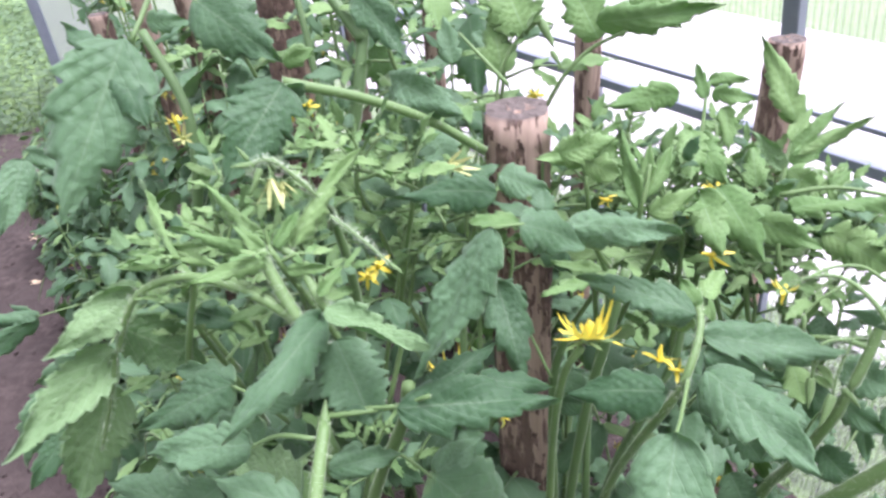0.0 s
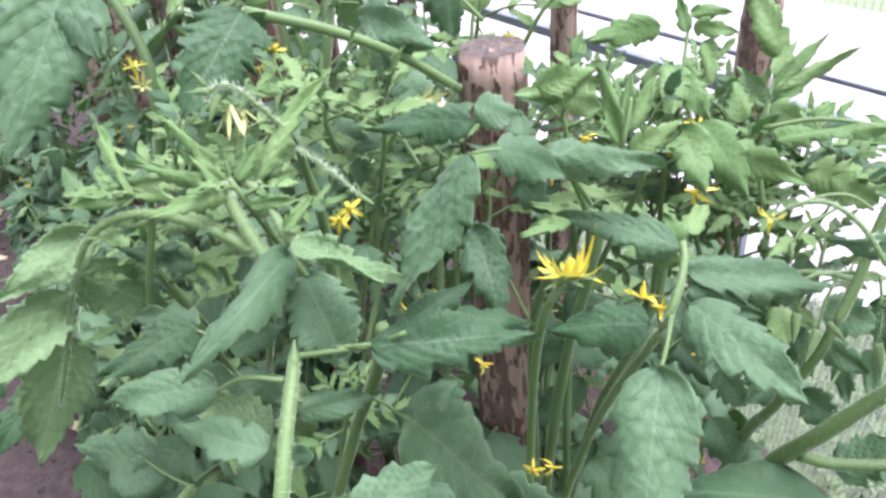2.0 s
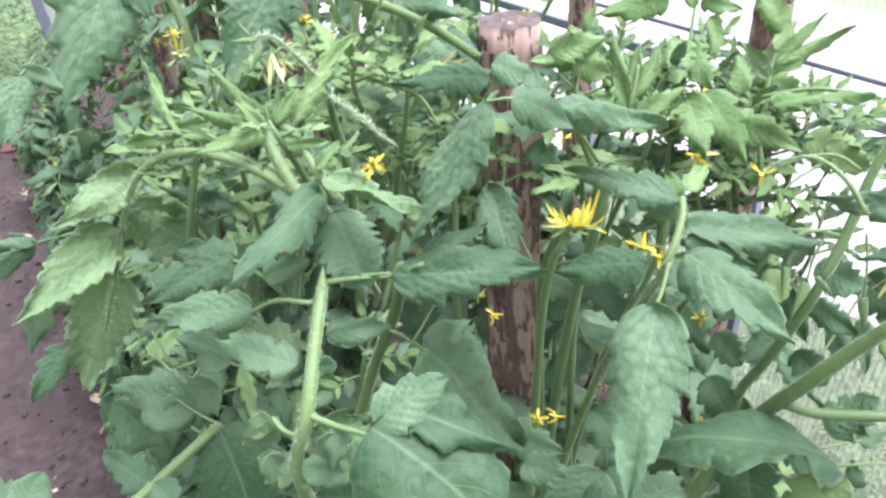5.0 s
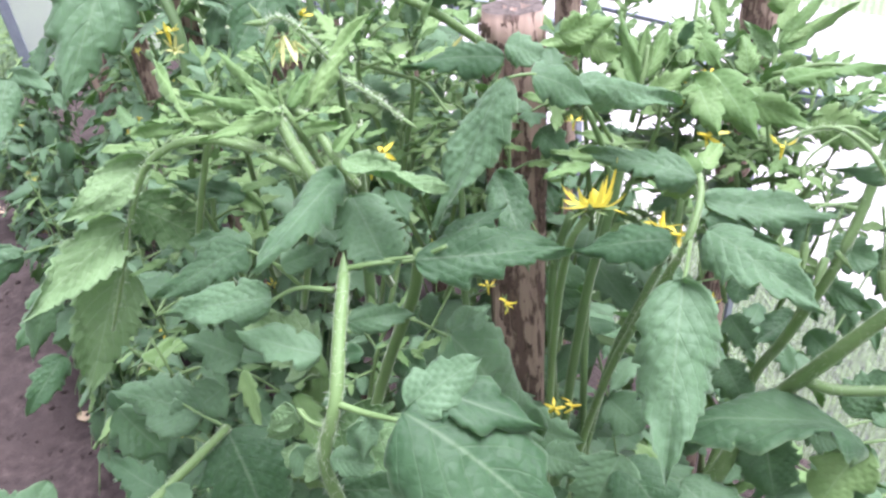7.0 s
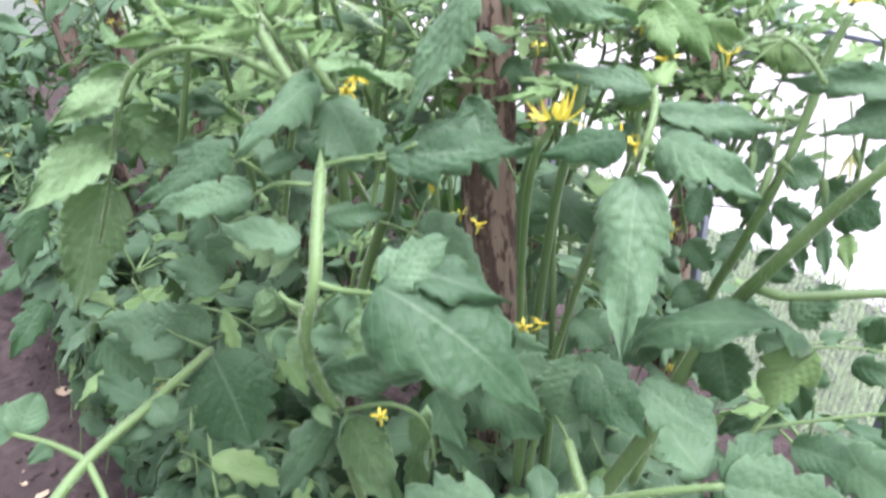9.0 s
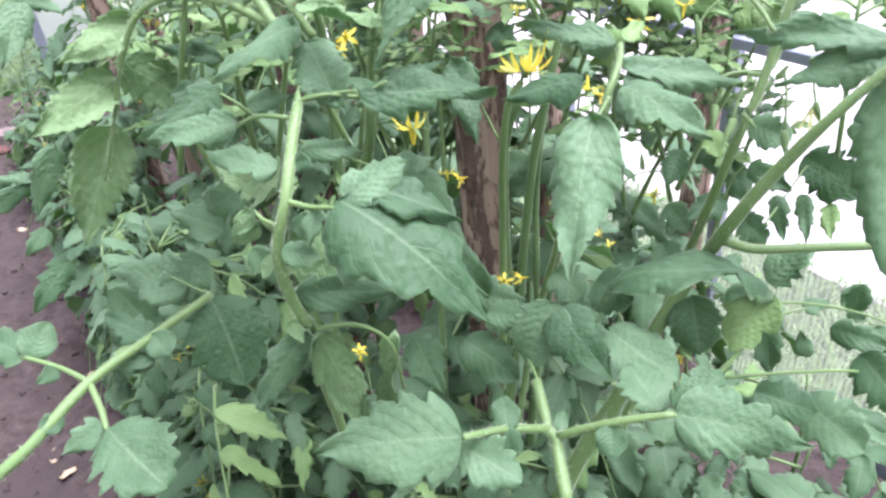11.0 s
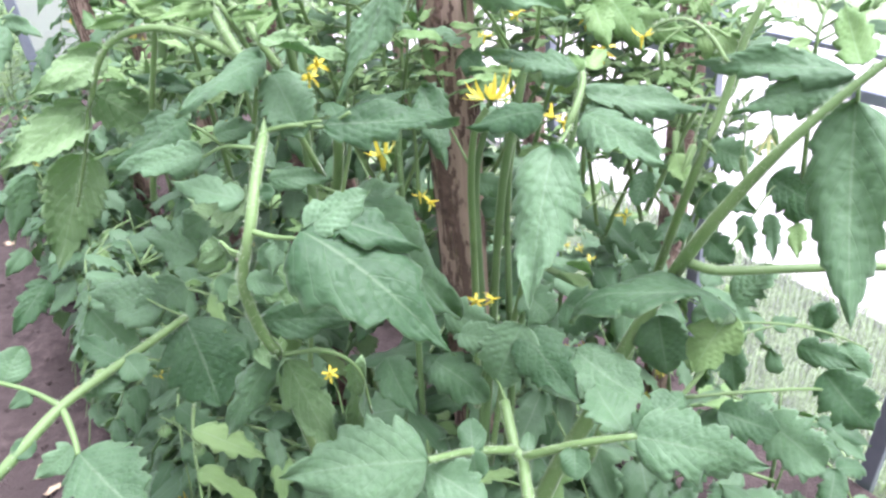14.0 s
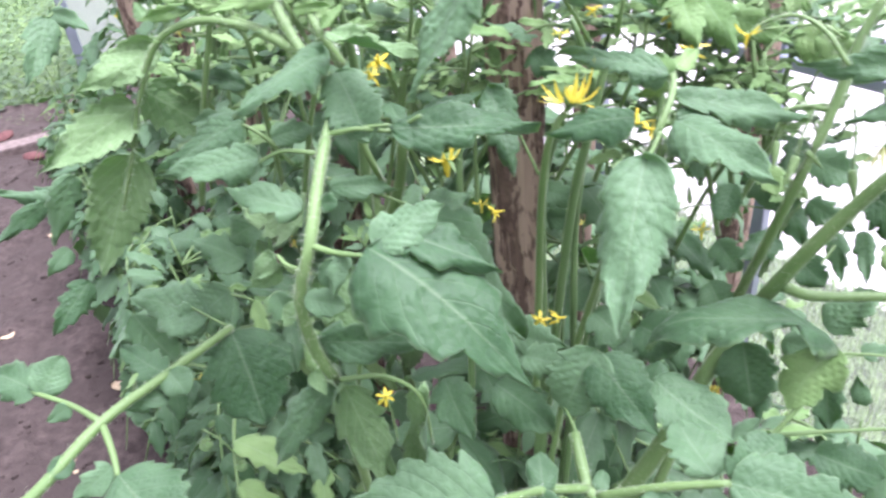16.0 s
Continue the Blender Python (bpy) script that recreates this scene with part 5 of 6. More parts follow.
blade(stalk, (0.104, 0.377, 0.586), (0.126, 0.357, 0.572), (-0.73, -0.38, -0.56), 0.042, 3, 0.50, 0.15, "", 1105)
blade(stalk, (0.069, 0.443, 0.635), (0.096, 0.435, 0.638), (-0.04, -0.50, -0.87), 0.022, 2, 0.50, 0.15, "", 1106)
stalk = leaf_stalk(PLANT_R, "leaf", [(4.3, 4.0, 300, (0.097, 0.188, 0.538), (0.094, 0.217, 0.546), (0.093, 0.227, 0.553), (0.088, 0.235, 0.556), (0.082, 0.267, 0.569)),
    (3.3, 2.2, 150, (0.089, 0.233, 0.556), (0.058, 0.212, 0.579), (0.033, 0.189, 0.598)),
    (3.3, 2.2, 150, (0.093, 0.228, 0.554), (0.130, 0.214, 0.582), (0.164, 0.205, 0.598)),
    (1.6, 1.1, 0, (0.220, 0.288, 0.547), (0.265, 0.299, 0.540), (0.334, 0.317, 0.523), (0.378, 0.321, 0.504)),
    (1.2, 0.8, 0, (0.259, 0.329, 0.585), (0.306, 0.345, 0.569), (0.355, 0.358, 0.546), (0.391, 0.360, 0.526))], 14)
blade(stalk, (0.033, 0.189, 0.598), (-0.056, 0.172, 0.605), (-0.10, 0.76, 0.64), 0.065, 5, 0.30, 0.15, "", 1107)
blade(stalk, (0.163, 0.205, 0.598), (0.243, 0.189, 0.585), (-0.26, -0.70, -0.67), 0.051, 4, 0.40, 0.15, "", 1108)
blade(stalk, (0.164, 0.209, 0.598), (0.198, 0.230, 0.607), (0.55, -0.69, -0.47), 0.032, 3, 0.50, 0.15, "", 1109)
blade(stalk, (0.060, 0.211, 0.578), (0.058, 0.235, 0.587), (1.00, 0.09, 0.03), 0.021, 2, 0.50, 0.15, "", 1110)
blade(stalk, (0.060, 0.212, 0.580), (0.062, 0.201, 0.563), (-0.99, -0.11, -0.04), 0.020, 2, 0.50, 0.15, "", 1111)
blade(stalk, (0.127, 0.214, 0.580), (0.126, 0.197, 0.567), (-0.99, 0.09, -0.06), 0.022, 2, 0.50, 0.15, "", 1112)
blade(stalk, (0.095, 0.230, 0.557), (0.099, 0.241, 0.564), (0.96, -0.24, -0.15), 0.012, 2, 0.50, 0.15, "", 1113)
blade(stalk, (0.026, 0.199, 0.582), (0.068, 0.180, 0.566), (-0.51, -0.70, -0.50), 0.039, 4, 0.50, 0.15, "", 1114)
blade(stalk, (0.160, 0.222, 0.583), (0.146, 0.261, 0.588), (0.94, 0.34, -0.04), 0.042, 4, 0.50, 0.15, "", 1115)
blade(stalk, (0.270, 0.267, 0.545), (0.309, 0.240, 0.519), (-0.67, -0.35, -0.65), 0.048, 4, 0.50, 0.15, "", 1116)
blade(stalk, (0.339, 0.325, 0.534), (0.371, 0.293, 0.500), (-0.78, -0.11, -0.61), 0.048, 4, 0.50, 0.15, "", 1117)
blade(stalk, (0.238, 0.269, 0.552), (0.278, 0.255, 0.544), (-0.36, -0.60, -0.71), 0.036, 4, 0.50, 0.15, "", 1118)
blade(stalk, (0.344, 0.383, 0.512), (0.391, 0.357, 0.503), (-0.42, -0.47, -0.78), 0.029, 3, 0.50, 0.15, "", 1119)
blade(stalk, (0.374, 0.408, 0.510), (0.380, 0.414, 0.536), (0.83, -0.55, -0.07), 0.025, 3, 0.50, 0.15, "", 1120)
stalk = leaf_stalk(PLANT_F, "leaf", [(4.2, 3.4, 400, (-0.290, 0.166, 0.571), (-0.260, 0.196, 0.585), (-0.236, 0.245, 0.598), (-0.212, 0.292, 0.597), (-0.186, 0.356, 0.590)),
    (2.3, 1.5, 0, (-0.236, 0.245, 0.598), (-0.263, 0.256, 0.603), (-0.296, 0.263, 0.609)),
    (2.5, 1.8, 0, (-0.236, 0.245, 0.598), (-0.221, 0.226, 0.589), (-0.212, 0.212, 0.584)),
    (1.2, 0.9, 0, (-0.186, 0.356, 0.590), (-0.207, 0.364, 0.595), (-0.236, 0.381, 0.598))], 15)
blade(stalk, (-0.187, 0.355, 0.589), (-0.159, 0.315, 0.526), (-0.85, -0.53, -0.04), 0.078, 5, 0.50, 0.15, "", 1121)
blade(stalk, (-0.209, 0.367, 0.592), (-0.293, 0.397, 0.592), (0.24, 0.68, 0.69), 0.055, 4, 0.50, 0.15, "", 1122)
blade(stalk, (-0.287, 0.262, 0.606), (-0.279, 0.285, 0.622), (0.75, 0.17, -0.64), 0.028, 2, 0.50, 0.15, "", 1123)
blade(stalk, (-0.290, 0.263, 0.608), (-0.321, 0.269, 0.620), (0.34, 0.80, 0.49), 0.033, 3, 0.50, 0.15, "", 1124)
blade(stalk, (-0.212, 0.213, 0.584), (-0.164, 0.182, 0.561), (-0.60, -0.78, -0.19), 0.064, 5, 0.50, 0.15, "", 1125)
blade(stalk, (-0.250, 0.205, 0.589), (-0.248, 0.221, 0.594), (0.77, 0.11, -0.62), 0.016, 2, 0.50, 0.15, "", 1126)
blade(stalk, (-0.218, 0.218, 0.586), (-0.241, 0.198, 0.576), (-0.59, 0.31, 0.75), 0.023, 3, 0.50, 0.15, "", 1127)
blade(stalk, (-0.209, 0.294, 0.600), (-0.196, 0.285, 0.585), (-0.69, -0.69, -0.21), 0.026, 2, 0.50, 0.15, "", 1128)
blade(stalk, (-0.212, 0.293, 0.598), (-0.259, 0.321, 0.601), (0.48, 0.76, 0.45), 0.031, 3, 0.50, 0.15, "", 1129)
blade(stalk, (-0.235, 0.269, 0.593), (-0.204, 0.289, 0.582), (0.12, -0.63, -0.77), 0.021, 3, 0.50, 0.15, "", 1130)
blade(stalk, (-0.263, 0.255, 0.602), (-0.280, 0.249, 0.594), (-0.49, 0.32, 0.81), 0.014, 2, 0.50, 0.15, "", 1131)
blade(stalk, (-0.296, 0.396, 0.573), (-0.266, 0.389, 0.523), (-0.64, -0.71, -0.30), 0.047, 4, 0.50, 0.15, "", 1132)
stalk = leaf_stalk(PLANT_B, "leaf", [(2.0, 1.6, 0, (-0.189, 0.523, 0.967), (-0.193, 0.496, 0.945), (-0.199, 0.470, 0.925))], 16)
blade(stalk, (-0.204, 0.471, 0.927), (-0.236, 0.390, 0.838), (-0.79, -0.31, 0.54), 0.066, 6, 0.50, 0.15, "", 1133)
blade(stalk, (-0.206, 0.459, 0.908), (-0.183, 0.430, 0.881), (-0.83, -0.53, -0.14), 0.025, 4, 0.50, 0.15, "", 1134)
blade(stalk, (-0.229, 0.484, 0.913), (-0.270, 0.515, 0.928), (0.60, 0.53, 0.60), 0.023, 3, 0.50, 0.15, "", 1135)
blade(stalk, (-0.205, 0.508, 0.928), (-0.182, 0.520, 0.925), (0.00, -0.22, -0.98), 0.019, 3, 0.50, 0.15, "", 1136)
stalk = leaf_stalk(PLANT_B, "leaf", [(1.9, 1.4, 0, (-0.238, 0.676, 0.949), (-0.227, 0.641, 0.914), (-0.190, 0.632, 0.895))], 17)
blade(stalk, (-0.227, 0.641, 0.914), (-0.149, 0.609, 0.864), (-0.61, -0.41, -0.68), 0.062, 5, 0.50, 0.15, "", 1137)
blade(stalk, (-0.149, 0.604, 0.866), (-0.120, 0.612, 0.875), (0.33, -0.17, -0.93), 0.019, 3, 0.50, 0.15, "y", 1138)
stalk = leaf_stalk(PLANT_B, "leaf", [(3.6, 3.2, 300, (-0.099, 0.449, 0.900), (-0.056, 0.470, 0.880), (-0.015, 0.487, 0.855), (0.021, 0.500, 0.825))], 18)
blade(stalk, (-0.096, 0.439, 0.902), (-0.124, 0.384, 0.862), (-0.77, -0.06, 0.63), 0.050, 6, 0.60, 0.15, "", 1139)
blade(stalk, (-0.096, 0.444, 0.900), (-0.095, 0.453, 0.886), (-0.89, -0.39, -0.25), 0.021, 2, 0.50, 0.15, "", 1140)
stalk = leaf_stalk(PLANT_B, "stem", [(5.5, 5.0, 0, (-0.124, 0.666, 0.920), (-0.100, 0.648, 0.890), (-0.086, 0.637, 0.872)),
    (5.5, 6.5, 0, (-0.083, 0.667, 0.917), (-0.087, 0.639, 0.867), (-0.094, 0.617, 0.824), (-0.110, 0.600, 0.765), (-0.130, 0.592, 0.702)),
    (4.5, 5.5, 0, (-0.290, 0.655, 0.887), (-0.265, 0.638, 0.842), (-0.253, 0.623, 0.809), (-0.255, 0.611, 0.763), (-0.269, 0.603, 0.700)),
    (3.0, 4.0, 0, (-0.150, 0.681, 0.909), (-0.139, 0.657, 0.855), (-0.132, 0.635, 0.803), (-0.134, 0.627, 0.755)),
    (1.4, 4.6, 0, (-0.059, 0.361, 0.861), (-0.062, 0.380, 0.846), (-0.066, 0.395, 0.828), (-0.064, 0.403, 0.790), (-0.068, 0.414, 0.735), (-0.073, 0.412, 0.660))], 19, SHADED_STEM)
stalk = leaf_stalk(PLANT_B, "leaf", [(1.6, 1.1, 0, (0.039, 0.542, 0.858), (0.023, 0.550, 0.874), (0.003, 0.572, 0.890))], 20)
blade(stalk, (-0.045, 0.522, 0.876), (0.012, 0.470, 0.863), (-0.50, -0.35, -0.79), 0.032, 4, 0.50, 0.15, "", 1141)
blade(stalk, (-0.007, 0.609, 0.856), (-0.014, 0.631, 0.891), (0.99, 0.12, 0.12), 0.023, 3, 0.50, 0.15, "", 1142)
blade(stalk, (-0.030, 0.518, 0.868), (-0.027, 0.480, 0.829), (-0.97, 0.12, -0.19), 0.019, 5, 0.50, 0.15, "", 1143)
blade(stalk, (-0.078, 0.607, 0.916), (-0.042, 0.579, 0.871), (-0.83, -0.28, -0.49), 0.035, 4, 0.50, 0.15, "", 1144)
blade(stalk, (-0.059, 0.595, 0.805), (-0.064, 0.584, 0.790), (-0.94, -0.03, 0.34), 0.029, 3, 0.50, 0.15, "", 1145)
blade(stalk, (-0.025, 0.558, 0.819), (-0.007, 0.532, 0.796), (-0.88, -0.27, -0.38), 0.036, 3, 0.50, 0.15, "", 1146)
stalk = leaf_stalk(PLANT_B, "flower_truss", [(1.2, 0.8, 600, (-0.059, 0.361, 0.861), (-0.069, 0.356, 0.878), (-0.079, 0.354, 0.890), (-0.087, 0.353, 0.891), (-0.092, 0.349, 0.886)),
    (1.0, 0.7, 300, (-0.055, 0.353, 0.858), (-0.037, 0.340, 0.851), (-0.022, 0.330, 0.842))], 21)
bloom(stalk, FLOWERS[4], (-0.081, 0.349, 0.883), (0.11, -0.28, -0.95), 0.019, 0.0)
bloom(stalk, FLOWERS[4], (-0.077, 0.353, 0.879), (0.11, -0.28, -0.95), 0.016, 1.7)
bloom(stalk, BUDS[0], (-0.089, 0.352, 0.890), (-0.91, -0.40, 0.08), 0.012, 0.5)
bloom(stalk, BUDS[1], (-0.092, 0.353, 0.892), (-0.55, 0.12, 0.82), 0.009, 0.5)
bloom(stalk, BUDS[0], (-0.086, 0.351, 0.888), (-0.34, -0.54, -0.77), 0.014, 0.5)
bloom(stalk, BUDS[1], (-0.074, 0.358, 0.885), (0.94, 0.15, -0.30), 0.009, 0.5)
bloom(stalk, BUDS[0], (-0.022, 0.330, 0.842), (0.76, -0.56, -0.33), 0.009, 0.5)
stalk = leaf_stalk(PLANT_R, "flower_truss", [(1.5, 0.8, 300, (0.227, 0.322, 0.795), (0.217, 0.333, 0.810), (0.205, 0.344, 0.817), (0.191, 0.349, 0.814), (0.182, 0.348, 0.808)),
    (0.8, 0.6, 0, (0.207, 0.342, 0.815), (0.194, 0.339, 0.807), (0.187, 0.336, 0.799))], 22)
bloom(stalk, FLOWERS[0], (0.180, 0.348, 0.807), (-0.12, -0.26, -0.96), 0.019, 5.9)
bloom(stalk, BUDS[1], (0.187, 0.336, 0.800), (-0.04, -0.56, -0.83), 0.009, 0.5)
stalk = leaf_stalk(PLANT_R, "flower_truss", [(3.6, 2.4, 0, (0.056, 0.387, 0.444), (0.060, 0.391, 0.541), (0.062, 0.392, 0.614), (0.064, 0.373, 0.693), (0.069, 0.360, 0.742), (0.079, 0.362, 0.759)),
    (0.8, 0.6, 0, (0.113, 0.362, 0.743), (0.124, 0.361, 0.749), (0.130, 0.358, 0.753))], 23)
bloom(stalk, BIGFLOWER, (0.082, 0.363, 0.766), (0.06, 0.32, 0.95), 0.045, 3.3)
bloom(stalk, FLOWERS[2], (0.123, 0.357, 0.752), (0.09, 0.31, 0.95), 0.023, 5.0)
bloom(stalk, FLOWERS[3], (0.132, 0.350, 0.750), (-0.85, -0.27, 0.45), 0.017, 0.7)
stalk = leaf_stalk(PLANT_F, "flower_truss", [(0.9, 0.7, 0, (-0.028, 0.352, 0.674), (-0.015, 0.363, 0.692), (-0.003, 0.371, 0.712)),
    (0.8, 0.6, 0, (-0.041, 0.272, 0.554), (-0.042, 0.274, 0.576), (-0.044, 0.273, 0.593))], 24)
bloom(stalk, BELL, (-0.002, 0.376, 0.722), (0.05, -0.22, -0.97), 0.041, 2.4)
bloom(stalk, FLOWERS[3], (0.029, 0.391, 0.671), (0.92, -0.26, 0.29), 0.019, 4.1)
bloom(stalk, FLOWERS[1], (-0.045, 0.274, 0.595), (0.20, -0.62, 0.76), 0.017, 5.8)
bloom(stalk, FLOWERS[3], (0.062, 0.372, 0.583), (0.02, -0.70, 0.72), 0.020, 1.5)
bloom(stalk, FLOWERS[1], (0.076, 0.373, 0.584), (0.91, -0.24, 0.34), 0.017, 3.2)
stalk = leaf_stalk(PLANT_B, "flower_truss", [(0.9, 0.8, 0, (-0.133, 0.611, 0.802), (-0.134, 0.608, 0.817), (-0.134, 0.603, 0.827))], 25)
bloom(stalk, FLOWERS[3], (-0.134, 0.604, 0.828), (0.26, -0.83, 0.49), 0.025, 4.9)
bloom(stalk, FLOWERS[0], (-0.250, 0.592, 0.824), (0.14, -0.27, -0.95), 0.027, 0.6)
bloom(stalk, FLOWERS[4], (-0.248, 0.593, 0.808), (0.40, -0.77, 0.50), 0.022, 2.3)
bloom(stalk, FLOWERS[1], (-0.117, 0.616, 0.808), (0.23, -0.83, 0.51), 0.019, 4.0)
bloom(stalk, FLOWERS[3], (-0.051, 0.422, 0.780), (0.18, -0.73, 0.66), 0.025, 5.7)
bloom(stalk, FLOWERS[1], (-0.060, 0.426, 0.769), (0.19, -0.72, 0.67), 0.020, 1.4)
bloom(stalk, FLOWERS[4], (-0.002, 0.461, 0.833), (0.93, -0.26, 0.26), 0.025, 3.1)
bloom(stalk, FLOWERS[1], (-0.072, 0.610, 0.794), (0.17, -0.83, 0.53), 0.019, 4.8)
bloom(stalk, FLOWERS[3], (-0.137, 0.603, 0.828), (0.22, -0.88, 0.41), 0.022, 0.5)
stalk = leaf_stalk(PLANT_K, "flower_truss", [(0.9, 0.7, 0, (0.161, 0.436, 0.632), (0.188, 0.454, 0.636), (0.235, 0.464, 0.629), (0.265, 0.463, 0.623)),
    (1.1, 0.8, 0, (0.243, 0.371, 0.795), (0.231, 0.375, 0.802), (0.215, 0.374, 0.803), (0.192, 0.357, 0.807))], 26)
bloom(stalk, FLOWERS[1], (0.061, 0.635, 0.815), (-0.03, -0.86, 0.50), 0.022, 2.2)
bloom(stalk, FLOWERS[0], (0.178, 0.478, 0.800), (-0.10, -0.28, -0.95), 0.020, 3.9)
bloom(stalk, FLOWERS[1], (0.166, 0.473, 0.795), (-0.86, -0.30, 0.40), 0.017, 5.6)
bloom(stalk, FLOWERS[0], (0.079, 0.438, 0.788), (-0.04, -0.29, -0.95), 0.015, 1.3)
bloom(stalk, FLOWERS[1], (0.169, 0.435, 0.773), (-0.86, -0.29, 0.42), 0.022, 3.0)
bloom(stalk, FLOWERS[0], (0.016, 0.438, 0.652), (0.00, -0.28, -0.96), 0.017, 4.7)
bloom(stalk, FLOWERS[1], (0.163, 0.479, 0.786), (-0.21, -0.76, 0.61), 0.020, 0.4)
bloom(stalk, FLOWERS[2], (0.279, 0.410, 0.813), (0.12, 0.31, 0.94), 0.025, 2.1)
bloom(stalk, FLOWERS[0], (0.201, 0.460, 0.609), (-0.06, -0.28, -0.96), 0.022, 3.8)
bloom(stalk, FLOWERS[3], (0.106, 0.479, 0.793), (-0.83, -0.33, 0.45), 0.017, 5.5)
bloom(stalk, BUDS[0], (0.187, 0.455, 0.638), (-0.02, 0.55, 0.83), 0.016, 0.5)
bloom(stalk, BUDS[1], (0.227, 0.464, 0.629), (0.36, -0.50, -0.79), 0.013, 0.5)
stalk = leaf_stalk(PLANT_K, "leaf", [(2.0, 1.2, 0, (0.120, 0.448, 0.781), (0.122, 0.441, 0.806), (0.125, 0.445, 0.820), (0.128, 0.453, 0.832))], 27)
blade(stalk, (0.122, 0.441, 0.806), (0.111, 0.466, 0.853), (0.96, -0.05, 0.26), 0.014, 4, 0.50, 0.40, "y", 1147)
blade(stalk, (0.125, 0.445, 0.812), (0.129, 0.461, 0.845), (0.98, -0.21, -0.01), 0.014, 4, 0.50, 0.15, "y", 1148)
blade(stalk, (0.126, 0.446, 0.813), (0.144, 0.466, 0.841), (0.88, -0.35, -0.32), 0.014, 4, 0.50, 0.40, "y", 1149)
blade(stalk, (0.109, 0.472, 0.836), (0.055, 0.466, 0.833), (-0.09, 0.43, 0.90), 0.025, 5, 0.50, 0.15, "y", 1150)
blade(stalk, (0.125, 0.449, 0.818), (0.103, 0.457, 0.832), (0.58, 0.28, 0.76), 0.017, 4, 0.50, 0.15, "y", 1151)
blade(stalk, (0.127, 0.439, 0.803), (0.158, 0.442, 0.821), (0.47, -0.51, -0.72), 0.018, 4, 0.50, 0.15, "y", 1152)
stalk = leaf_stalk(PLANT_K, "leaf", [(2.0, 1.2, 0, (0.223, 0.456, 0.744), (0.222, 0.478, 0.777), (0.230, 0.498, 0.806), (0.240, 0.520, 0.828))], 28)
blade(stalk, (0.242, 0.519, 0.826), (0.221, 0.559, 0.878), (0.86, -0.15, 0.48), 0.024, 4, 0.50, 0.15, "y", 1153)
blade(stalk, (0.232, 0.500, 0.809), (0.269, 0.515, 0.845), (0.68, -0.53, -0.50), 0.013, 3, 0.50, 0.15, "y", 1154)
blade(stalk, (0.234, 0.501, 0.811), (0.286, 0.503, 0.838), (0.40, -0.53, -0.75), 0.012, 3, 0.50, 0.15, "y", 1155)
blade(stalk, (0.233, 0.498, 0.806), (0.260, 0.501, 0.825), (0.51, -0.54, -0.66), 0.016, 3, 0.50, 0.15, "y", 1156)
blade(stalk, (0.231, 0.496, 0.803), (0.246, 0.480, 0.795), (-0.59, -0.15, -0.79), 0.023, 4, 0.50, 0.15, "y", 1157)
blade(stalk, (0.234, 0.507, 0.819), (0.250, 0.521, 0.838), (0.80, -0.49, -0.34), 0.014, 3, 0.50, 0.15, "y", 1158)
blade(stalk, (0.229, 0.496, 0.803), (0.207, 0.510, 0.827), (-0.75, -0.03, -0.66), 0.014, 3, 0.50, 0.15, "y", 1159)
stalk = leaf_stalk(PLANT_K, "leaf", [(1.9, 1.2, 0, (0.164, 0.467, 0.768), (0.167, 0.487, 0.797), (0.172, 0.505, 0.823), (0.177, 0.523, 0.849))], 29)
blade(stalk, (0.159, 0.523, 0.852), (0.105, 0.515, 0.847), (-0.13, 0.38, 0.92), 0.024, 4, 0.50, 0.15, "y", 1160)
blade(stalk, (0.176, 0.521, 0.848), (0.171, 0.536, 0.870), (0.94, -0.15, 0.30), 0.012, 3, 0.50, 0.15, "y", 1161)
blade(stalk, (0.179, 0.529, 0.859), (0.209, 0.530, 0.856), (-0.08, -0.31, -0.95), 0.012, 3, 0.50, 0.15, "y", 1162)
blade(stalk, (0.181, 0.524, 0.851), (0.212, 0.522, 0.844), (-0.23, -0.28, -0.93), 0.016, 3, 0.50, 0.15, "y", 1163)
blade(stalk, (0.190, 0.519, 0.842), (0.191, 0.501, 0.815), (-0.96, 0.23, -0.18), 0.015, 4, 0.50, 0.15, "y", 1164)
blade(stalk, (0.166, 0.509, 0.830), (0.156, 0.468, 0.807), (-0.97, 0.25, -0.01), 0.026, 5, 0.50, 0.15, "y", 1165)
blade(stalk, (0.170, 0.507, 0.826), (0.184, 0.470, 0.805), (-0.84, -0.01, -0.54), 0.027, 5, 0.50, 0.15, "y", 1166)
blade(stalk, (0.165, 0.484, 0.811), (0.142, 0.486, 0.816), (0.21, 0.39, 0.90), 0.023, 5, 0.50, 0.15, "y", 1167)
blade(stalk, (0.177, 0.469, 0.806), (0.199, 0.424, 0.771), (-0.85, -0.01, -0.52), 0.033, 5, 0.50, 0.15, "y", 1168)
blade(stalk, (0.165, 0.467, 0.803), (0.173, 0.425, 0.776), (-0.93, 0.06, -0.37), 0.030, 5, 0.50, 0.15, "y", 1169)
blade(stalk, (0.191, 0.451, 0.794), (0.241, 0.440, 0.772), (-0.44, -0.33, -0.84), 0.026, 4, 0.50, 0.15, "y", 1170)
blade(stalk, (0.250, 0.464, 0.771), (0.285, 0.446, 0.758), (-0.46, -0.30, -0.84), 0.034, 4, 0.50, 0.15, "y", 1171)
blade(stalk, (0.206, 0.479, 0.799), (0.207, 0.506, 0.821), (0.94, -0.22, 0.24), 0.020, 4, 0.50, 0.15, "y", 1172)
stalk = leaf_stalk(PLANT_K, "leaf", [(1.7, 1.1, 0, (0.210, 0.450, 0.808), (0.241, 0.444, 0.815), (0.276, 0.433, 0.812))], 30)
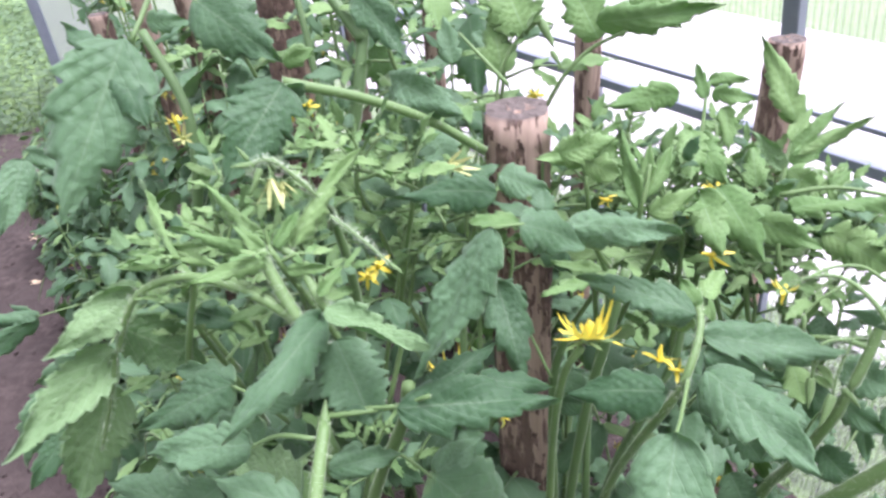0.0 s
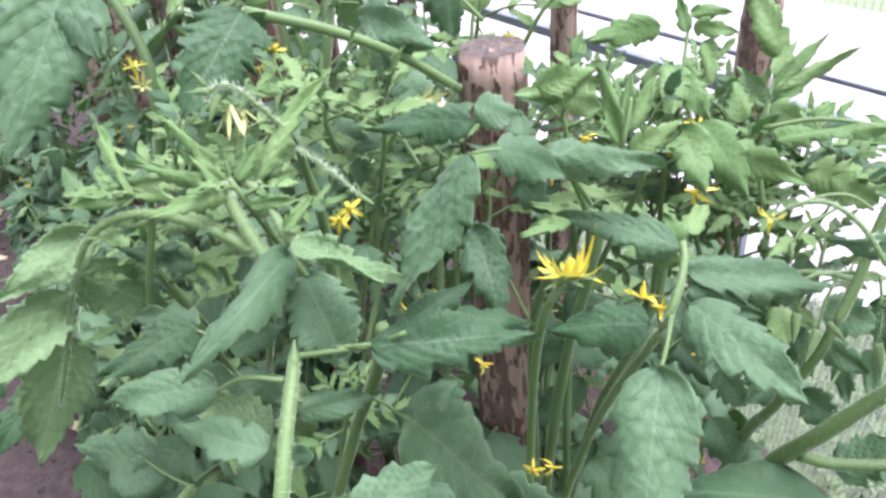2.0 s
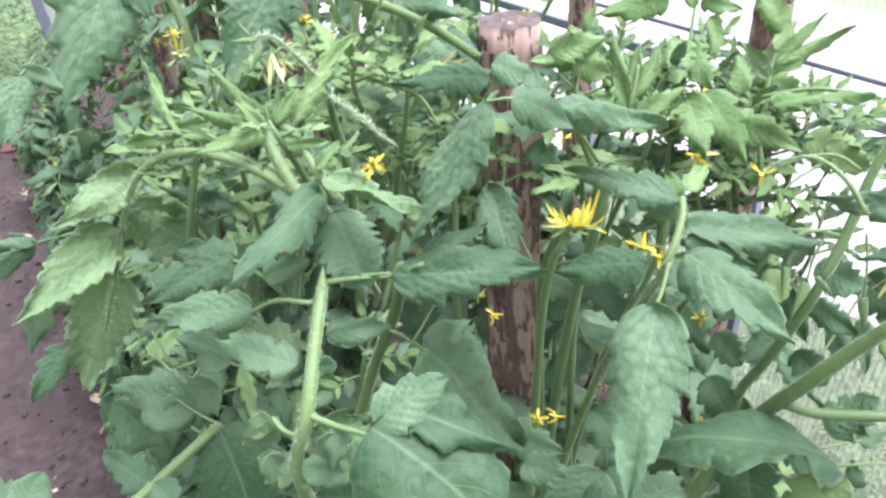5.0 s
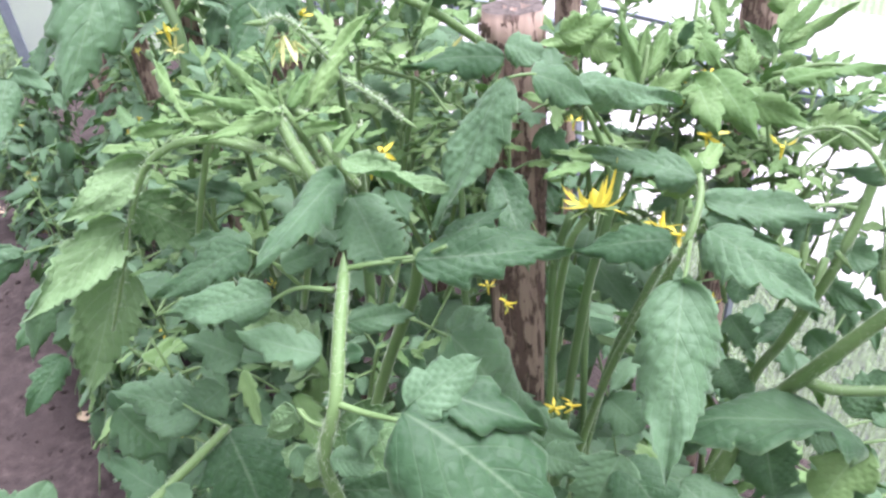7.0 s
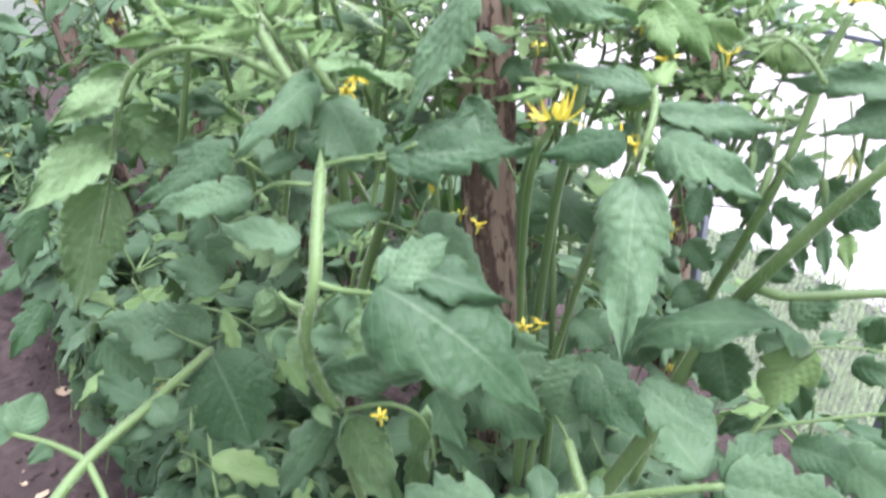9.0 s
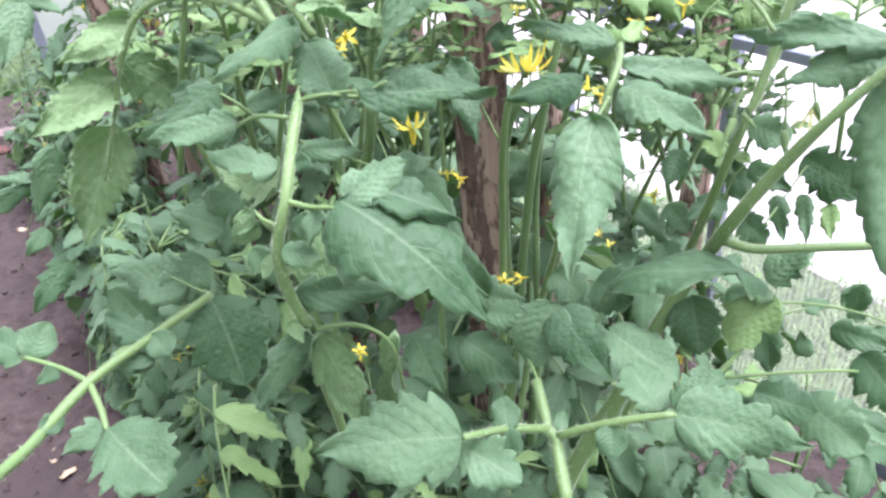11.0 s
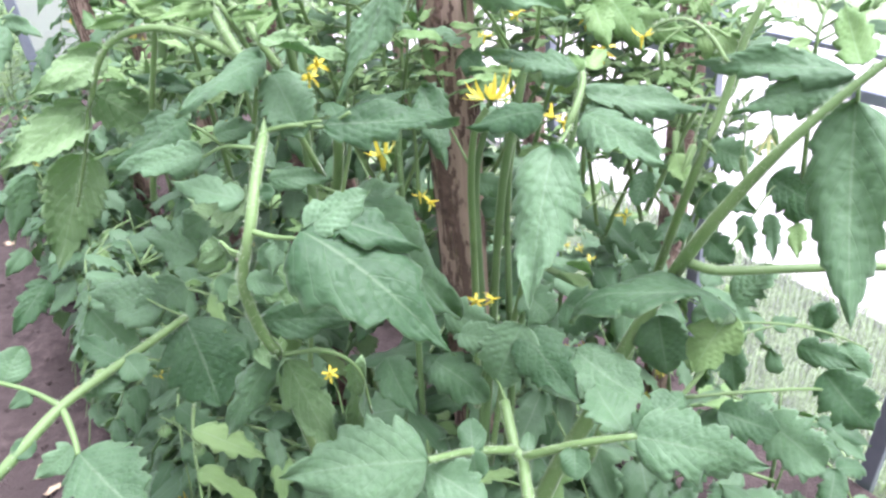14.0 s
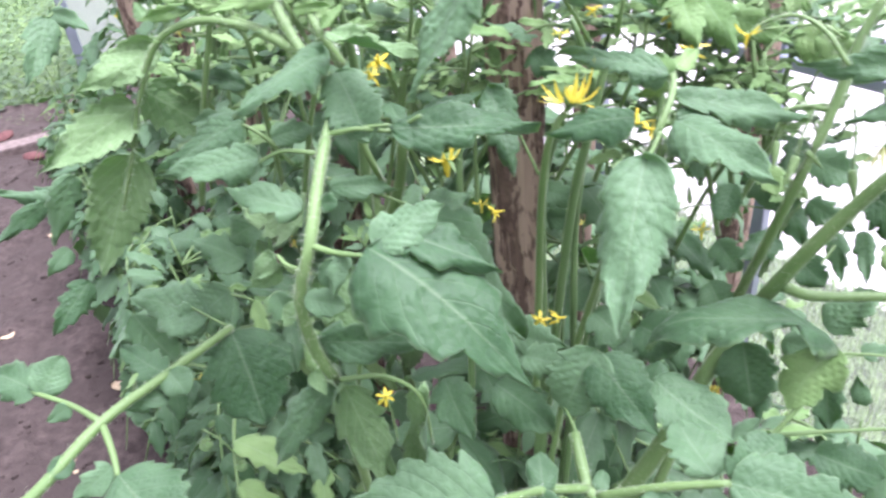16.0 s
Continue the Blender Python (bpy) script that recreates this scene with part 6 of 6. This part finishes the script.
blade(stalk, (0.205, 0.419, 0.817), (0.252, 0.395, 0.830), (-0.42, -0.90, -0.15), 0.019, 5, 0.50, 0.15, "y", 1173)
blade(stalk, (0.256, 0.443, 0.775), (0.278, 0.425, 0.764), (-0.56, -0.22, -0.80), 0.025, 3, 0.50, 0.15, "y", 1174)
blade(stalk, (0.246, 0.463, 0.806), (0.261, 0.470, 0.814), (0.58, -0.58, -0.57), 0.011, 3, 0.50, 0.15, "y", 1175)
stalk = leaf_stalk(PLANT_K, "leaf", [(2.0, 1.4, 0, (0.066, 0.588, 0.817), (0.084, 0.587, 0.849), (0.105, 0.589, 0.868), (0.129, 0.577, 0.883)),
    (1.7, 1.1, 0, (0.029, 0.582, 0.811), (0.032, 0.595, 0.850), (0.054, 0.606, 0.882), (0.067, 0.598, 0.885), (0.075, 0.591, 0.874))], 31)
blade(stalk, (0.108, 0.590, 0.887), (0.190, 0.549, 0.905), (0.06, -0.29, -0.95), 0.030, 4, 0.50, 0.15, "y", 1176)
blade(stalk, (0.141, 0.581, 0.905), (0.165, 0.559, 0.887), (-0.65, -0.08, -0.75), 0.025, 3, 0.50, 0.15, "y", 1177)
blade(stalk, (0.110, 0.593, 0.873), (0.090, 0.617, 0.911), (0.89, 0.02, 0.46), 0.040, 4, 0.50, 0.15, "y", 1178)
blade(stalk, (0.053, 0.604, 0.878), (0.037, 0.626, 0.913), (0.92, 0.09, 0.38), 0.050, 4, 0.50, 0.15, "y", 1179)
blade(stalk, (0.035, 0.596, 0.849), (0.027, 0.626, 0.896), (0.99, 0.05, 0.12), 0.032, 4, 0.50, 0.15, "y", 1180)
blade(stalk, (0.125, 0.581, 0.888), (0.157, 0.585, 0.910), (0.56, -0.29, -0.78), 0.029, 3, 0.50, 0.15, "y", 1181)
bloom(stalk, BUDS[0], (0.065, 0.600, 0.889), (0.38, -0.49, -0.78), 0.025, 0.5)
bloom(stalk, BUDS[1], (0.073, 0.587, 0.868), (0.46, -0.47, -0.76), 0.015, 0.5)
stalk = leaf_stalk(PLANT_R, "leaf", [(1.1, 0.8, 0, (0.063, 0.408, 0.692), (0.046, 0.428, 0.723), (0.029, 0.442, 0.746))], 32)
blade(stalk, (0.027, 0.443, 0.749), (0.045, 0.388, 0.700), (-0.97, -0.10, -0.24), 0.035, 5, 0.50, 0.15, "", 1182)
blade(stalk, (0.023, 0.442, 0.748), (0.047, 0.437, 0.737), (-0.47, -0.53, -0.71), 0.024, 3, 0.50, 0.15, "", 1183)
blade(stalk, (0.063, 0.447, 0.659), (0.092, 0.434, 0.656), (-0.32, -0.53, -0.78), 0.026, 3, 0.50, 0.15, "", 1184)
blade(stalk, (0.059, 0.480, 0.764), (0.080, 0.449, 0.751), (-0.73, -0.23, -0.64), 0.029, 3, 0.50, 0.15, "", 1185)
stalk = leaf_stalk(PLANT_B, "leaf", [(1.7, 1.2, 0, (-0.069, 0.485, 0.822), (-0.045, 0.481, 0.814), (-0.021, 0.468, 0.809), (-0.006, 0.448, 0.795))], 33)
blade(stalk, (-0.078, 0.524, 0.792), (-0.041, 0.498, 0.785), (-0.40, -0.38, -0.84), 0.030, 4, 0.50, 0.15, "", 1186)
blade(stalk, (-0.053, 0.512, 0.771), (-0.077, 0.478, 0.760), (-0.65, 0.22, 0.73), 0.030, 4, 0.50, 0.15, "", 1187)
blade(stalk, (0.003, 0.371, 0.679), (0.014, 0.353, 0.669), (-0.88, -0.32, -0.36), 0.023, 3, 0.50, 0.15, "", 1188)
blade(stalk, (-0.058, 0.381, 0.630), (-0.027, 0.363, 0.635), (-0.30, -0.68, -0.67), 0.025, 3, 0.50, 0.15, "", 1189)
blade(stalk, (-0.170, 0.378, 0.639), (-0.215, 0.386, 0.656), (0.36, 0.72, 0.60), 0.038, 4, 0.50, 0.15, "", 1190)
blade(stalk, (-0.191, 0.380, 0.609), (-0.236, 0.369, 0.579), (-0.57, 0.40, 0.72), 0.048, 5, 0.50, 0.15, "", 1191)
blade(stalk, (-0.141, 0.382, 0.677), (-0.182, 0.387, 0.654), (-0.40, 0.47, 0.79), 0.037, 4, 0.50, 0.15, "", 1192)
blade(stalk, (-0.049, 0.434, 0.744), (-0.036, 0.404, 0.734), (-0.87, -0.45, 0.20), 0.024, 4, 0.50, 0.15, "", 1193)
stalk = leaf_stalk(PLANT_F, "fruit_truss", [(0.9, 0.8, 0, (-0.244, 0.356, 0.472), (-0.228, 0.352, 0.464), (-0.207, 0.343, 0.446))], 34)
bloom(stalk, TOMATO, (-0.241, 0.349, 0.460), (0.10, -0.10, 1.00), 0.013, 0.5)
bloom(stalk, TOMATO, (-0.208, 0.340, 0.443), (0.10, -0.10, 1.00), 0.011, 0.5)
stalk = leaf_stalk(PLANT_B, "leaf", [(1.1, 0.8, 0, (-0.503, 0.701, 0.550), (-0.523, 0.688, 0.551), (-0.544, 0.675, 0.552))], 35)
blade(stalk, (-0.542, 0.675, 0.552), (-0.628, 0.654, 0.567), (-0.12, 0.83, 0.54), 0.024, 3, 0.50, 0.15, "", 1194)
blade(stalk, (-0.544, 0.675, 0.551), (-0.617, 0.617, 0.510), (-0.51, 0.03, 0.86), 0.033, 3, 0.50, 0.15, "", 1195)
blade(stalk, (-0.544, 0.675, 0.551), (-0.591, 0.697, 0.555), (0.36, 0.64, 0.68), 0.016, 3, 0.50, 0.15, "", 1196)
stalk = leaf_stalk(PLANT_B, "leaf", [(0.9, 0.8, 0, (-0.428, 0.653, 0.793), (-0.430, 0.636, 0.786), (-0.430, 0.621, 0.782))], 36)
blade(stalk, (-0.430, 0.621, 0.782), (-0.439, 0.561, 0.730), (-0.72, -0.38, 0.57), 0.038, 5, 0.50, 0.15, "", 1197)
blade(stalk, (-0.434, 0.635, 0.786), (-0.385, 0.616, 0.768), (-0.47, -0.48, -0.74), 0.023, 3, 0.50, 0.15, "", 1198)
blade(stalk, (-0.426, 0.521, 0.523), (-0.454, 0.469, 0.486), (-0.71, -0.11, 0.69), 0.038, 4, 0.50, 0.15, "", 1199)
blade(stalk, (-0.461, 0.556, 0.544), (-0.481, 0.529, 0.524), (-0.65, -0.08, 0.75), 0.026, 3, 0.50, 0.15, "", 1200)
stalk = leaf_stalk(PLANT_R, "flower_truss", [(1.4, 0.9, 200, (0.261, 0.390, 0.776), (0.251, 0.374, 0.754), (0.236, 0.372, 0.753), (0.218, 0.370, 0.751), (0.211, 0.359, 0.735)),
    (0.9, 0.7, 120, (0.236, 0.372, 0.753), (0.227, 0.362, 0.739), (0.223, 0.354, 0.726)),
    (0.9, 0.7, 120, (0.259, 0.372, 0.750), (0.259, 0.361, 0.734), (0.257, 0.351, 0.717)),
    (0.9, 0.7, 120, (0.278, 0.380, 0.758), (0.278, 0.370, 0.744), (0.279, 0.362, 0.732))], 39)
bloom(stalk, BUDS[0], (0.211, 0.359, 0.735), (-0.17, -0.56, -0.81), 0.018, 0.5)
bloom(stalk, BUDS[1], (0.223, 0.354, 0.726), (-0.43, -0.52, -0.73), 0.021, 0.5)
bloom(stalk, BUDS[0], (0.257, 0.351, 0.717), (-0.01, -0.56, -0.83), 0.020, 0.5)
bloom(stalk, BUDS[1], (0.279, 0.362, 0.732), (0.13, -0.54, -0.83), 0.016, 0.5)
bloom(stalk, FLOWERS[4], (0.276, 0.359, 0.728), (-0.12, -0.27, -0.95), 0.020, 0.2)
bloom(stalk, BUDS[1], (0.229, 0.356, 0.729), (0.60, -0.41, -0.68), 0.015, 0.5)
stalk = leaf_stalk(PLANT_K, "leaf", [(1.2, 0.8, 0, (0.243, 0.418, 0.594), (0.249, 0.414, 0.642), (0.261, 0.415, 0.661))], 42)
blade(stalk, (0.248, 0.417, 0.628), (0.210, 0.396, 0.620), (-0.48, 0.71, 0.51), 0.028, 4, 0.50, 0.15, "", 1201)
blade(stalk, (0.208, 0.439, 0.612), (0.223, 0.417, 0.595), (-0.81, -0.12, -0.57), 0.029, 4, 0.50, 0.15, "", 1202)
blade(stalk, (0.198, 0.411, 0.590), (0.211, 0.385, 0.567), (-0.89, -0.03, -0.45), 0.035, 4, 0.50, 0.15, "", 1203)
blade(stalk, (0.266, 0.424, 0.654), (0.297, 0.403, 0.638), (-0.59, -0.25, -0.77), 0.025, 4, 0.50, 0.15, "", 1204)
blade(stalk, (0.229, 0.420, 0.689), (0.232, 0.398, 0.675), (-0.90, 0.17, -0.41), 0.022, 4, 0.50, 0.15, "y", 1205)
blade(stalk, (0.257, 0.415, 0.696), (0.285, 0.398, 0.687), (-0.46, -0.31, -0.83), 0.031, 5, 0.50, 0.15, "", 1206)
blade(stalk, (0.261, 0.418, 0.610), (0.281, 0.397, 0.594), (-0.73, -0.17, -0.67), 0.030, 4, 0.50, 0.15, "", 1207)
blade(stalk, (0.212, 0.429, 0.669), (0.199, 0.412, 0.646), (-0.85, 0.50, 0.15), 0.025, 4, 0.50, 0.15, "", 1208)
stalk = leaf_stalk(PLANT_B, "stem", [(2.4, 1.6, 0, (-0.071, 0.462, 0.608), (-0.048, 0.495, 0.691), (-0.039, 0.523, 0.750), (-0.043, 0.551, 0.793)),
    (2.4, 1.6, 0, (0.008, 0.494, 0.611), (0.007, 0.521, 0.688), (0.001, 0.537, 0.748), (0.013, 0.573, 0.800)),
    (2.2, 1.4, 0, (-0.090, 0.479, 0.672), (-0.078, 0.504, 0.727), (-0.092, 0.528, 0.782))], 44)
shoot(PLANT_F, (-0.080, 0.333, 0.842), (-0.086, 0.337, 0.852), 6, 0.016, 340)
shoot(PLANT_F, (-0.130, 0.338, 0.838), (-0.140, 0.342, 0.846), 5, 0.018, 341)
shoot(PLANT_K, (0.142, 0.464, 0.766), (0.145, 0.477, 0.803), 6, 0.042, 300)
shoot(PLANT_K, (0.095, 0.509, 0.784), (0.092, 0.525, 0.809), 6, 0.040, 301)
shoot(PLANT_K, (0.143, 0.522, 0.745), (0.144, 0.542, 0.774), 6, 0.040, 302)
shoot(PLANT_K, (0.347, 0.472, 0.753), (0.357, 0.490, 0.779), 6, 0.044, 303)
shoot(PLANT_K, (0.034, 0.620, 0.832), (0.040, 0.650, 0.876), 6, 0.044, 304)
shoot(PLANT_B, (-0.031, 0.475, 0.803), (-0.033, 0.488, 0.841), 8, 0.030, 305)
shoot(PLANT_B, (-0.075, 0.367, 0.810), (-0.078, 0.358, 0.841), 7, 0.026, 306)
shoot(PLANT_B, (-0.129, 0.385, 0.808), (-0.137, 0.388, 0.831), 6, 0.030, 307)
shoot(PLANT_B, (-0.066, 0.653, 0.857), (-0.070, 0.678, 0.895), 6, 0.046, 308)
shoot(PLANT_B, (-0.218, 0.694, 0.865), (-0.212, 0.718, 0.900), 6, 0.046, 309)
shoot(PLANT_B, (-0.066, 0.461, 0.822), (-0.059, 0.466, 0.847), 6, 0.036, 310)
shoot(PLANT_B, (-0.159, 0.375, 0.759), (-0.165, 0.376, 0.779), 6, 0.030, 311)
shoot(PLANT_B, (-0.070, 0.381, 0.631), (-0.059, 0.389, 0.660), 6, 0.026, 312)
shoot(PLANT_B, (-0.088, 0.528, 0.745), (-0.076, 0.555, 0.784), 6, 0.040, 313)
shoot(PLANT_B, (-0.135, 0.570, 0.778), (-0.123, 0.592, 0.809), 6, 0.042, 314)
shoot(PLANT_K, (0.227, 0.493, 0.672), (0.224, 0.518, 0.710), 6, 0.040, 315)
shoot(PLANT_K, (0.168, 0.506, 0.680), (0.165, 0.528, 0.715), 6, 0.036, 316)
shoot(PLANT_K, (0.067, 0.553, 0.728), (0.079, 0.578, 0.763), 6, 0.040, 317)
shoot(PLANT_K, (-0.021, 0.567, 0.723), (-0.014, 0.595, 0.764), 6, 0.042, 318)
shoot(PLANT_K, (-0.058, 0.579, 0.710), (-0.051, 0.605, 0.747), 6, 0.042, 319)
shoot(PLANT_K, (-0.217, 0.549, 0.757), (-0.210, 0.571, 0.788), 6, 0.038, 320)
shoot(PLANT_K, (-0.240, 0.476, 0.741), (-0.235, 0.490, 0.761), 6, 0.032, 321)
shoot(PLANT_K, (0.203, 0.490, 0.761), (0.213, 0.516, 0.798), 7, 0.034, 322)
shoot(PLANT_K, (0.189, 0.515, 0.782), (0.192, 0.536, 0.813), 7, 0.034, 323)
shoot(PLANT_K, (0.259, 0.490, 0.755), (0.268, 0.506, 0.778), 7, 0.034, 324)
shoot(PLANT_K, (0.241, 0.500, 0.736), (0.233, 0.522, 0.769), 6, 0.036, 325)
shoot(PLANT_K, (0.286, 0.484, 0.651), (0.298, 0.507, 0.684), 6, 0.032, 326)
shoot(PLANT_K, (0.190, 0.495, 0.716), (0.201, 0.517, 0.748), 7, 0.034, 327)
shoot(PLANT_K, (0.165, 0.497, 0.759), (0.168, 0.516, 0.786), 7, 0.032, 328)
shoot(PLANT_K, (0.235, 0.482, 0.746), (0.240, 0.496, 0.766), 7, 0.034, 329)
shoot(PLANT_K, (0.269, 0.460, 0.745), (0.278, 0.476, 0.767), 7, 0.036, 330)
shoot(PLANT_K, (0.134, 0.547, 0.782), (0.131, 0.564, 0.809), 6, 0.034, 331)
shoot(PLANT_B, (-0.051, 0.480, 0.724), (-0.045, 0.506, 0.761), 6, 0.034, 332)
shoot(PLANT_B, (0.008, 0.515, 0.750), (0.012, 0.540, 0.787), 6, 0.036, 333)
shoot(PLANT_B, (0.036, 0.512, 0.707), (0.037, 0.538, 0.746), 6, 0.034, 334)
shoot(PLANT_B, (-0.153, 0.526, 0.786), (-0.147, 0.543, 0.811), 5, 0.034, 335)
